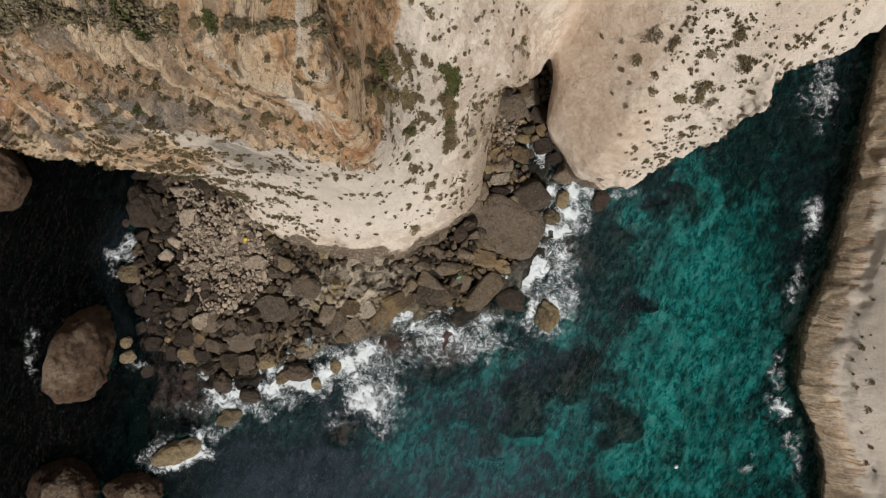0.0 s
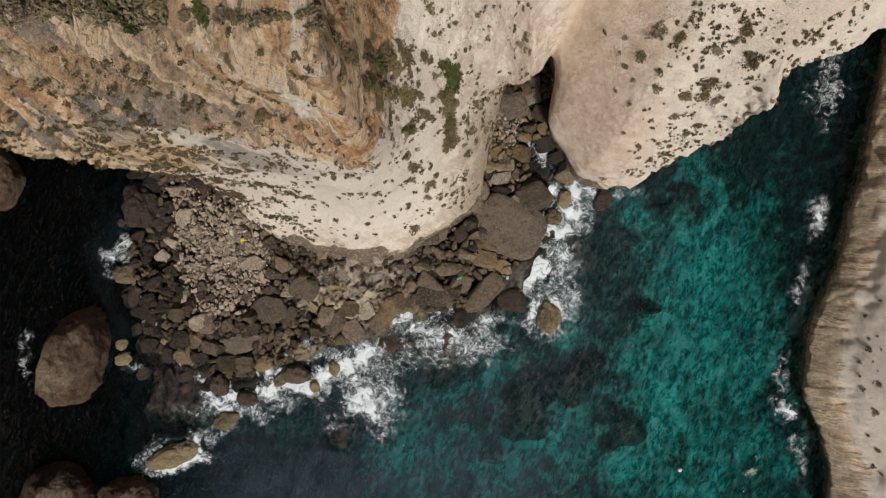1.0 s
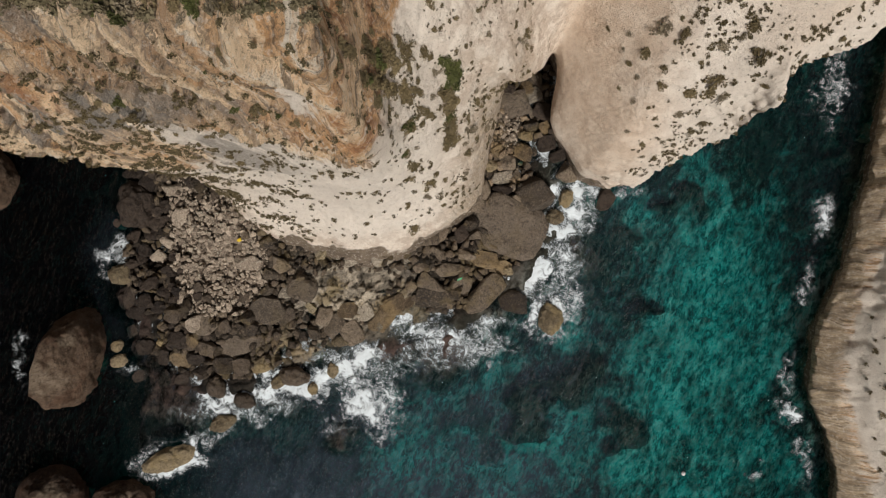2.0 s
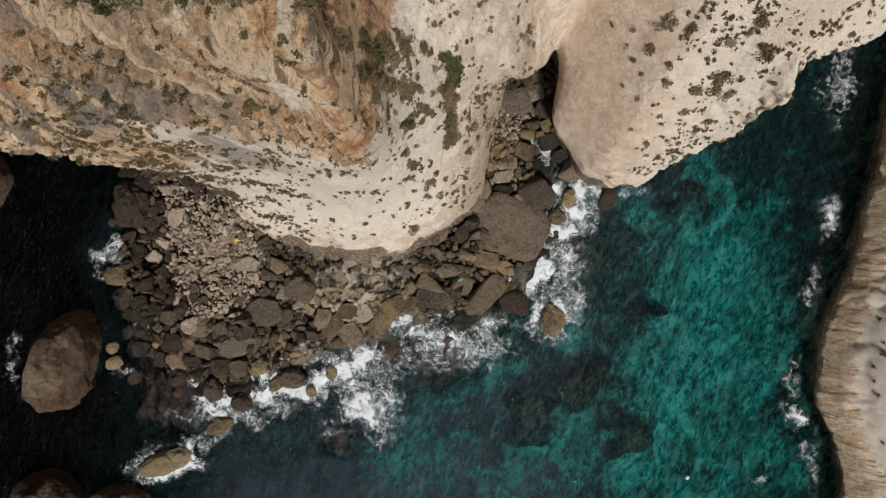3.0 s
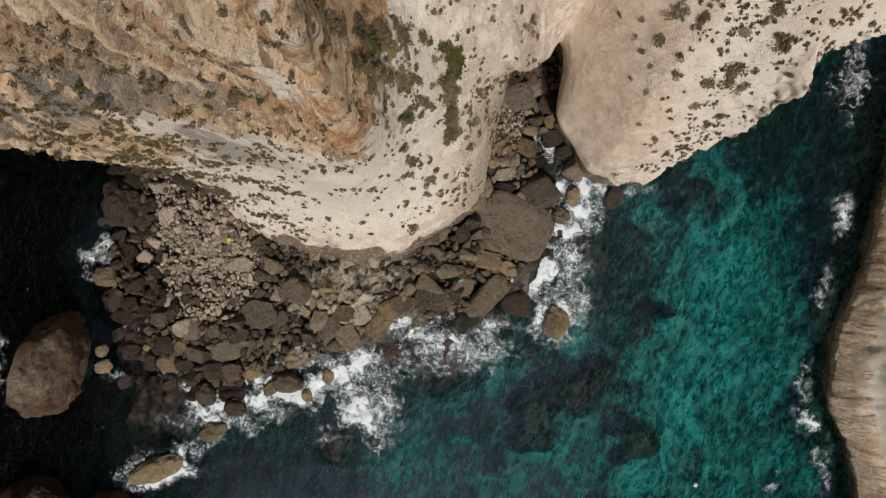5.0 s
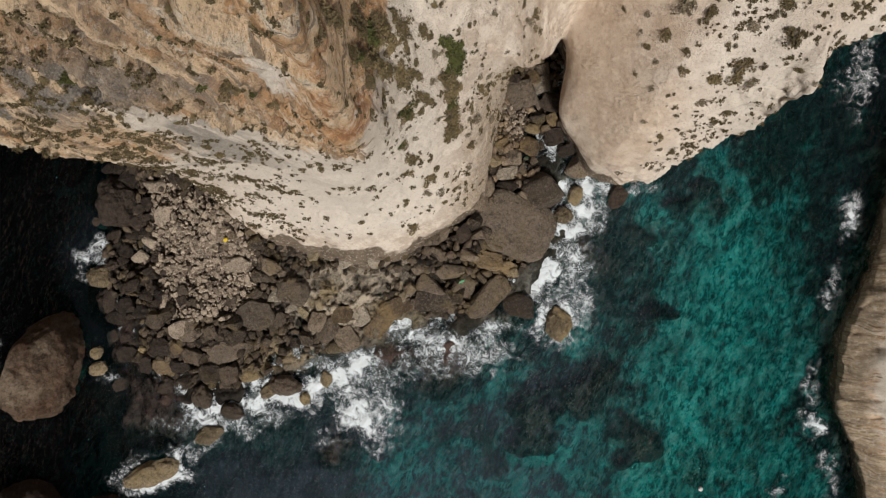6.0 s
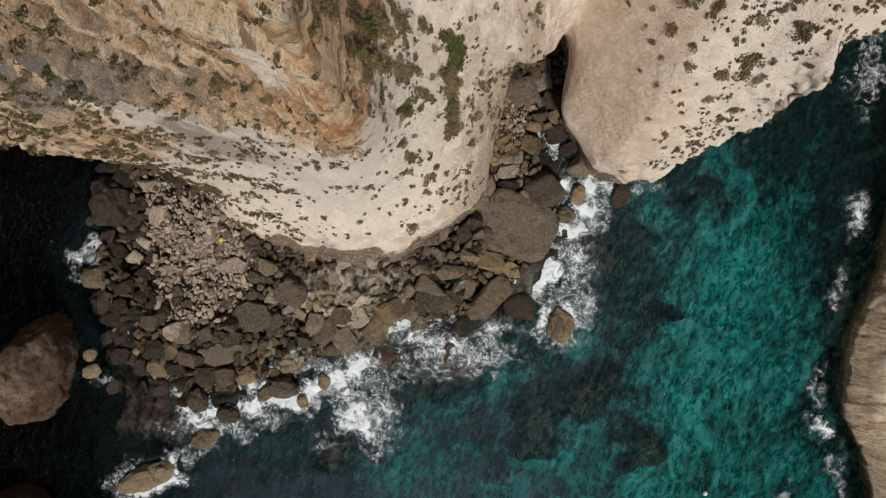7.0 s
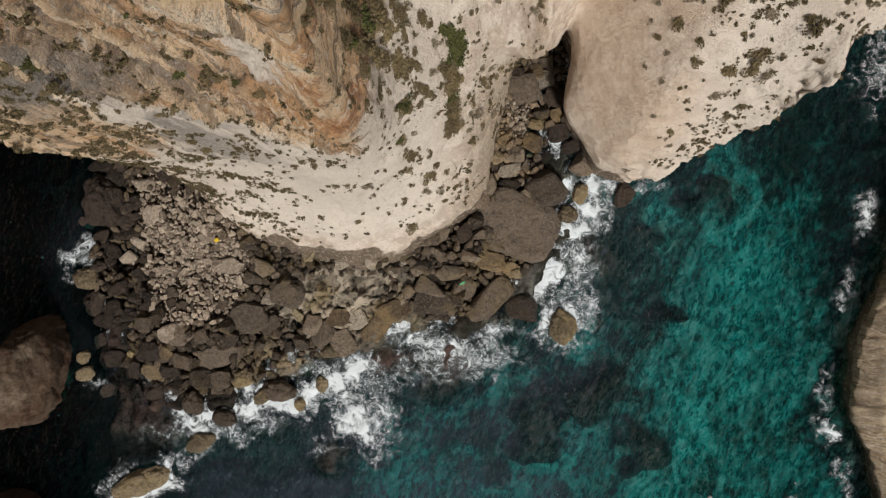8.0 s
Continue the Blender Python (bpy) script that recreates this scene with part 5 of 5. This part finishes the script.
def shrub(kind, x, y, z, r, up, k, squash=0.75, stretch=1.0):
    """A shrub at a place on the rock, leaning between the rock's normal and upright."""
    lean = (Vector(up) * 0.75 + Vector((0, 0, 0.45))).normalized().to_track_quat("Z", "Y").to_matrix().to_4x4()
    base = new("shrub")
    base.empty_display_size = 0.3
    base.matrix_world = Matrix.Translation((x, y, z)) @ lean @ pose(0, 0, 0, 0, 0, (k * 137.5) % 360) @ Matrix.Diagonal((r * stretch, r, r * squash, 1))
    for name, me in (("foliage", CLUMPS[kind][k % len(CLUMPS[kind])]), ("stem", STEMS[k % 3])):
        ob = new(name, me)
        ob.parent = base
    return tagged(base, LABELS[kind], "shrub", "shrubs on the cliffs")


CF, NF = CLIFF.reshape(-1, 3), CLIFF_N.reshape(-1, 3)
HF, HNF = HEAD.reshape(-1, 3), HEAD_N.reshape(-1, 3)


def on_rock(x, y, z, P, N):
    k = int(np.argmin(((P - np.array((x, y, z))) ** 2).sum(1)))
    return P[k], N[k]


SHRUBS_BUTTRESS = [(23.8, 21.2, 27.6, 0.74), (21.2, 20.8, 23.8, 0.68), (21.9, 22.4, 26.3, 0.97), (30.3, 18.4, 29.3, 0.92), (29.2, 20.8, 30.5, 0.7), (27.3, 19.6, 28.5, 0.52), (31.8, 16.2, 27.4, 0.53), (25.8, 16.3, 23.6, 0.79), (25.9, 14.9, 21.3, 0.53), (27.6, 17.1, 25.9, 0.98), (27.5, 16.3, 24.7, 0.67), (28.9, 15.7, 24.7, 0.56), (31.5, 19.5, 31.3, 0.3), (38.9, 20.5, 28.4, 0.42), (32.9, 14.9, 27.9, 0.26), (23, 17.5, 23.4, 0.57), (23.1, 18.8, 24.6, 0.45), (21, 10.7, 8, 0.5), (22.5, 15.8, 21, 0.35), (28.5, 14.3, 20.1, 0.48), (27.9, 13.7, 18.6, 0.37), (29.1, 16.6, 26.5, 0.38), (25.8, 18.7, 26.7, 0.32)]
SHRUBS_BUTTRESS_LOW = [(18.9, 24.1, 21, 0.35), (20.2, 22.9, 23.4, 0.34), (7.2, 22.9, 25, 0.44), (8, 22.1, 23.4, 0.4), (9.5, 22.9, 22.7, 0.57), (8.9, 22.1, 22.6, 0.52), (10, 21.9, 21.4, 0.41), (4.2, 20.8, 28.5, 0.31), (8.6, 20.3, 18.9, 0.31), (3.6, 18.7, 25.1, 0.22), (2.6, 18.4, 27.7, 0.21), (25.2, 9.9, 10.2, 0.35), (11.1, 22, 20.1, 0.36), (19.9, 21.8, 21.6, 0.29), (20.4, 20.3, 21.9, 0.35), (21.2, 18.8, 22, 0.35), (20.2, 18.3, 19.6, 0.3), (21.5, 16.6, 20.3, 0.3), (23.4, 14.9, 19.9, 0.3), (21.6, 14.3, 17.1, 0.31), (23.1, 12.8, 16.4, 0.38), (25.2, 12.8, 16.8, 0.38), (27, 12.3, 16.2, 0.32), (23.5, 11.8, 14.4, 0.33)]
SHRUBS_GULLY = [(-5.6, 12.5, 49.3, 0.53), (-5.6, 14.5, 44, 0.57), (-4.9, 14.2, 42.2, 0.79), (-4, 15.2, 39.5, 0.84), (-3.5, 16.7, 37, 0.57), (-5.4, 11.8, 44.9, 0.52), (-4.4, 13, 39.9, 0.71), (-3.2, 13.4, 35.3, 0.69), (-4.3, 11, 42.3, 0.39), (-1.9, 17.6, 33.2, 0.43), (0.5, 17.3, 29.6, 0.77), (1.4, 16.6, 27.9, 0.74), (-0.1, 15.2, 29, 0.67), (0.9, 15, 26.4, 0.65), (0.6, 13.8, 25.8, 0.6), (0.8, 12.5, 24.4, 0.73), (1, 11.1, 20.9, 0.65), (-3.2, 11.6, 32.1, 0.63), (-1.5, 12.8, 30.1, 0.46), (-2.1, 14.2, 32.6, 0.39), (-3.7, 9.4, 27.6, 0.37), (-3.2, 8.9, 22.3, 0.46)]
SHRUBS_GULLY_LOW = [(-6.3, 8.6, 46.8, 0.28), (-5.9, 7.5, 39.6, 0.21), (-1.6, 7.8, 15.9, 0.7), (-0.6, 6.9, 12.8, 0.53), (3.8, 16.1, 21.2, 0.35), (3.3, 13.8, 19.3, 0.55), (2.9, 11.2, 16.6, 0.44), (5.2, 14.8, 14.6, 0.58), (-4.2, 9.7, 36.9, 0.27), (-4.3, 10.6, 40.6, 0.29), (-0.9, 8.9, 17.3, 0.44), (-3.3, 10.4, 30.8, 0.3), (-3.9, 9, 34.8, 0.23), (-2.7, 10.3, 25.7, 0.33), (1.5, 12, 21.1, 0.53), (2.7, 9.5, 13.1, 0.4), (0, 5.7, 9.9, 0.42), (-2, 6.5, 13.5, 0.4), (1, 8.2, 12.6, 0.33)]
SHRUBS_WALL = [(-14.6, 9.4, 49, 0.66), (-15.4, 9.5, 49.8, 0.45), (-13.7, 9.3, 48.7, 0.37), (-13.4, 10.5, 57.4, 0.33), (-17.8, 10.4, 54.8, 0.25), (-12.2, 8.9, 47.8, 0.55), (-10.9, 8.6, 48.5, 0.34), (-10.9, 9.5, 57.5, 0.33), (-11.1, 9.5, 58.2, 0.27), (-9, 9.6, 58.7, 0.24), (-19.6, 10.8, 54.6, 0.25), (-19.2, 10.6, 56.9, 0.21), (-20.5, 10.2, 54.3, 0.23), (-20.5, 10.7, 53.3, 0.23), (-12.7, 9.9, 54.7, 0.36), (-17.1, 9.9, 50.7, 0.51), (-16.8, 10.3, 53, 0.29), (-16.5, 10.3, 52.6, 0.24), (-20.6, 9.4, 48.6, 0.44), (-24.4, 9.4, 46.6, 0.28), (-6, 10.7, 55.5, 0.24), (-6, 10.7, 54.3, 0.23)]
SHRUBS_WALL_LOW = [(-13.2, 8.6, 43.5, 0.46), (-15.5, 8.7, 38.5, 0.39), (-12.8, 8, 38, 0.39), (-14.5, 8.2, 35, 0.28), (-18.7, 8, 31.6, 0.44), (-18.8, 8.3, 33.3, 0.38), (-16.6, 8.8, 41.5, 0.36), (-19.7, 8.4, 36.4, 0.31), (-21.7, 8.3, 34.4, 0.28), (-23.3, 8.2, 41.1, 0.24), (-20.1, 10.2, 51, 0.28), (-22.3, 9.4, 48.5, 0.27), (-22.4, 8.9, 44.4, 0.26), (-25.8, 8.5, 41.9, 0.2), (-27.6, 9, 43.4, 0.23), (-29.3, 9.2, 43.2, 0.23), (-28.1, 7.8, 41.1, 0.2), (-22.2, 8.5, 37.3, 0.22), (-19.3, 9.1, 41.9, 0.24), (-20.7, 8.8, 43.1, 0.27), (-16, 8.7, 39.8, 0.25), (-10, 8.6, 46.2, 0.32)]
SHRUBS_NOSE = [(-10.7, 6.8, 29.6, 0.46), (-11.6, 6.9, 29.2, 0.31), (-12.6, 7, 28.1, 0.31), (-9.8, 5.8, 24.5, 0.39), (-8.9, 5.9, 24.6, 0.33), (-7.2, 6, 22.2, 0.41), (-10.7, 5.5, 23.8, 0.28), (-9.4, 3.5, 12.2, 0.4), (-13.5, 3.9, 12.7, 0.33), (-18.6, 4.2, 11.8, 0.34), (-15, 5.6, 19.9, 0.3), (-14.3, 7.5, 30.4, 0.3), (-15.8, 7.4, 28.7, 0.26), (-18.8, 6.8, 20.2, 0.36), (-21.1, 5.9, 16.6, 0.38), (-21.2, 6.8, 20.2, 0.36), (-20, 7.1, 27.2, 0.32), (-23.4, 7.2, 21.6, 0.35), (-26.4, 6.8, 17, 0.38), (-20, 3.9, 11.4, 0.34), (-18.4, 3, 9.9, 0.35), (-13.8, 5.4, 18.3, 0.31), (-3.9, 3, 8.3, 0.78), (-10.8, 7.3, 36.4, 0.18)]
SHRUBS_TOP = [(-21.3, 11.9, 59.6, 0.62), (-22.1, 11.6, 59.2, 0.51), (-16.1, 12, 58.9, 0.58), (-15.1, 11.5, 58.9, 0.52), (-14.3, 12.2, 58.9, 0.52), (-17.1, 12.3, 59.2, 0.46), (-13.2, 10.7, 57.9, 0.33), (-13, 12, 59.2, 0.46), (-11.8, 11.4, 59.3, 0.46), (-10.9, 12, 59.3, 0.51), (-10, 11.6, 59.4, 0.4), (-9, 12.3, 59.2, 0.4), (-12.4, 11, 58.8, 0.29), (-10.5, 10.8, 59.4, 0.26), (-15.4, 11, 58.8, 0.4), (-6.7, 12.5, 56.3, 0.5), (-6.4, 13.1, 57.1, 0.37), (-8.4, 11.4, 59.3, 0.23)]
SHRUBS_HEADLAND = [(57.8, -6.7, 7.9, 0.3), (56.4, -9, 7.1, 0.3), (56.6, -13.4, 7.9, 0.37), (55.5, -18.6, 7.9, 0.3), (57.1, -17.6, 9.2, 0.37), (56.8, -21.4, 8.7, 0.37), (56.8, -24.9, 7.2, 0.3), (58, -27, 7.5, 0.38), (57.9, -29.6, 6.6, 0.3), (58.7, -30.2, 7.1, 0.3), (56.7, -11.9, 7.7, 0.23), (55.6, -15, 7.2, 0.23)]
PLANTED = []
for rows, kinds in ((SHRUBS_BUTTRESS, ("olive", "olive", "dry")), (SHRUBS_BUTTRESS_LOW, ("olive", "dry")), (SHRUBS_GULLY, ("olive", "olive", "green")), (SHRUBS_GULLY_LOW, ("olive", "dry")),
                    (SHRUBS_WALL, ("olive", "olive", "green", "dry")), (SHRUBS_WALL_LOW, ("olive",)), (SHRUBS_NOSE, ("olive",)), (SHRUBS_TOP, ("dry", "olive", "green")), (SHRUBS_HEADLAND, ("olive",))):
    P, N = (HF, HNF) if rows is SHRUBS_HEADLAND else (CF, NF)
    for k, (x, y, z, r) in enumerate(rows):
        p, nrm = on_rock(x, y, z, P, N)
        shrub("green" if rows is SHRUBS_GULLY and 10 <= k < 12 else kinds[k % len(kinds)], *p, 1.4 * r, nrm, len(PLANTED), 1.0, 0.9 + 0.25 * (k % 3))
        PLANTED.append((p[0], p[1], p[2], r))
        if rows is SHRUBS_GULLY and k in (1, 2, 3, 5, 6, 10, 11, 12, 13, 14, 15, 16):
            x2, y2, z2, _ = rows[k + 1] if k not in (3, 6, 16) else rows[k - 1]
            for j, f in enumerate((0.3, 0.6)):
                p2, n2 = on_rock(x + (x2 - x) * f, y + (y2 - y) * f, z + (z2 - z) * f, P, N)
                shrub("green" if 10 <= k < 12 else "olive", *p2, 1.25 * r, n2, k + 5 * j, 0.8, 1.3)
        if rows is SHRUBS_GULLY:
            for j in range(4 if k < 8 else 3):
                a = 2.4 * (k + 3.1 * j)
                p2, n2 = on_rock(x + (0.7 + 0.15 * j) * r * math.cos(a), y, z + (2.0 + 0.3 * j) * r * math.sin(a), P, N)
                shrub("green" if 10 <= k < 12 else "olive", *p2, 1.3 * r, n2, k + 7 * j, 0.8, 1.2)


def strewn(count, weight, P, N, seed):
    """Random places on a sheet by a weight for each of its points."""
    rnd = np.random.RandomState(seed)
    area = np.linalg.norm(np.cross(np.gradient(P, axis=0), np.gradient(P, axis=1)), axis=2)
    w = (area * weight).reshape(-1)
    idx = rnd.choice(len(w), count, replace=False, p=w / w.sum())
    return P.reshape(-1, 3)[idx], N.reshape(-1, 3)[idx], rnd


def growth(P):
    x, y, z = P[..., 0], P[..., 1], P[..., 2]
    clumps = smooth(-0.2, 0.65, fbm(P * 0.45 + 70, 3))
    wall = smooth(-42, -34, x) * smooth(-5, -8, x) * smooth(28, 34, z) * smooth(60, 56, z) * (1.1 + 1.1 * smooth(-14, -24, x))
    low = smooth(-29, -26, x) * smooth(0, -6, x) * smooth(5, 9, z) * smooth(38, 32, z) * (0.16 + 4.5 * smooth(-12, -22, x))
    gully = smooth(-7, -4, x) * smooth(11, 8, x) * smooth(5, 10, z) * smooth(52, 46, z) * 0.8
    pan = smooth(21.5, 24, x) * smooth(44, 36, x) * smooth(9, 13, z) * smooth(33, 31, z) * 1.8
    return (wall + low + gully + pan) * (0.06 + clumps) * (z > 4) * (y < 34)


places, ups, rnd = strewn(44, growth(CLIFF), CLIFF, CLIFF_N, 21)
for k, (p, nrm) in enumerate(zip(places, ups)):
    shrub(("olive", "olive", "dry")[k % 3], *p, rnd.uniform(0.3, 0.5), nrm, k, 1.1, rnd.uniform(0.9, 1.4))

gully_face = growth(CLIFF) * smooth(-7, -4, CLIFF[..., 0]) * smooth(9, 6, CLIFF[..., 0]) * (CLIFF[..., 1] < 24)
places, ups, rnd = strewn(60, gully_face + 1e-12, CLIFF, CLIFF_N, 25)
for k, (p, nrm) in enumerate(zip(places, ups)):
    shrub(("olive", "olive", "olive", "dry")[k % 4], *p, rnd.uniform(0.3, 0.62), nrm, k + 3, 0.9, rnd.uniform(1.1, 1.6))

TUFTS = [leaf_clump("tuft", 300 + k, 44, 0.38, "leaf_many") for k in range(7)]


def tuft_rows(places, ups, rnd, lo, hi):
    rows = []
    for k, (p, nrm) in enumerate(zip(places, ups)):
        q = (Vector(nrm) * 0.8 + Vector((0, 0, 0.35))).normalized().to_track_quat("Z", "Y").to_matrix().to_4x4()
        r = lo + (hi - lo) * rnd.uniform() ** 2
        rows.append((TUFTS[k % 7], Matrix.Translation(p) @ q @ pose(0, 0, 0, 0, 0, rnd.uniform(0, 360)) @ Matrix.Diagonal((r * rnd.uniform(0.85, 1.2), r, r * 1.35, 1))))
    return rows


places, ups, rnd = strewn(4600, growth(CLIFF), CLIFF, CLIFF_N, 22)
joined("cliff_tufts", tuft_rows(places, ups, rnd, 0.12, 0.44), "leaf_many", "small dark tufts dotted over the cliff faces", "tufts")
top_w = smooth(56.8, 58.6, CLIFF[..., 2]) * smooth(10.9, 11.8, CLIFF[..., 1] + 0.5 * fbm(CLIFF * 0.5, 2)) * smooth(-40, -30, CLIFF[..., 0]) * smooth(2, -6, CLIFF[..., 0]) * (CLIFF[..., 1] < 19) * smooth(-0.5, 0.3, fbm(CLIFF * 0.4, 3))
places, ups, rnd = strewn(1500, top_w, CLIFF, CLIFF_N, 23)
joined("clifftop_scrub", tuft_rows(places, ups, rnd, 0.22, 0.6), "scrub_many", "dry grey and green scrub along the clifftop", "scrub")
head_w = smooth(6.5, 9, HEAD[..., 2]) * (HEAD[..., 0] < 74) * (np.abs(HEAD[..., 1]) < 40) * smooth(0.0, 0.5, fbm(HEAD * 0.25, 3))
places, ups, rnd = strewn(90, head_w + 1e-9, HEAD, HEAD_N, 24)
joined("headland_tufts", tuft_rows(places, ups, rnd, 0.14, 0.36), "leaf_many", "sparse dark tufts on the pale headland", "tufts")


# ---- buoy ----
def lathe(profile, sides=20):
    bm = bmesh.new()
    rings = [[bm.verts.new((r * math.cos(2 * math.pi * k / sides), r * math.sin(2 * math.pi * k / sides), z)) for k in range(sides)] for r, z in profile]
    for lo, hi in zip(rings, rings[1:]):
        for k in range(sides):
            bm.faces.new((lo[k], lo[(k + 1) % sides], hi[(k + 1) % sides], hi[k]))
    bm.faces.new(rings[-1])
    bm.faces.new(rings[0][::-1])
    return bm


buoy = tagged(new("mooring_buoy"), "small white plastic mooring buoy floating on the sea", "buoy")
buoy.location = (34.4, -32.1, 0.05)
buoy.scale = (0.85, 0.85, 0.85)
part("float", lathe([(0.10, -0.30), (0.26, -0.22), (0.36, -0.05), (0.36, 0.08), (0.28, 0.24), (0.12, 0.32)]), MAT["plastic"], buoy)
part("collar", lathe([(0.37, -0.03), (0.385, 0.0), (0.385, 0.03), (0.37, 0.06)]), MAT["rope"], buoy, "grey rope collar")
part("eye", lathe([(0.05, 0.32), (0.06, 0.36), (0.03, 0.42)], 10), MAT["rope"], buoy, "grey lifting eye")


# ---- washed-up scraps ----
def scrap_mesh(name, seed, material):
    """A crumpled scrap of plastic, about 1 across."""
    rnd = random.Random(seed)
    bm = bmesh.new()
    bmesh.ops.create_icosphere(bm, subdivisions=2, radius=0.5)
    for v in bm.verts:
        v.co *= 1 + 0.35 * noise.fractal(v.co * 3 + Vector((seed, 0, 0)), 1.0, 2.0, 3)
        v.co.z *= 0.45
    me = bpy.data.meshes.new(name)
    bm.to_mesh(me)
    bm.free()
    me.materials.append(MAT[material])
    return me


for x, y, size, turn_deg, material, label in (
    (-26.9, 1.3, (0.75, 0.5, 0.6), 20, "yellow", "crumpled yellow plastic scrap lying on the talus stones"), (2.3, -4.1, (0.8, 0.3, 0.4), 25, "green", "small green net scrap caught between boulders"),
):
    ob = new("plastic_scrap", scrap_mesh("plastic_scrap", len(material), material))
    hit = ground_at([x], [y])[0]
    ob.matrix_world = pose(x, y, float(hit) + 0.9, 8, 0, turn_deg) @ Matrix.Diagonal((*size, 1))
    tagged(ob, label, "debris")
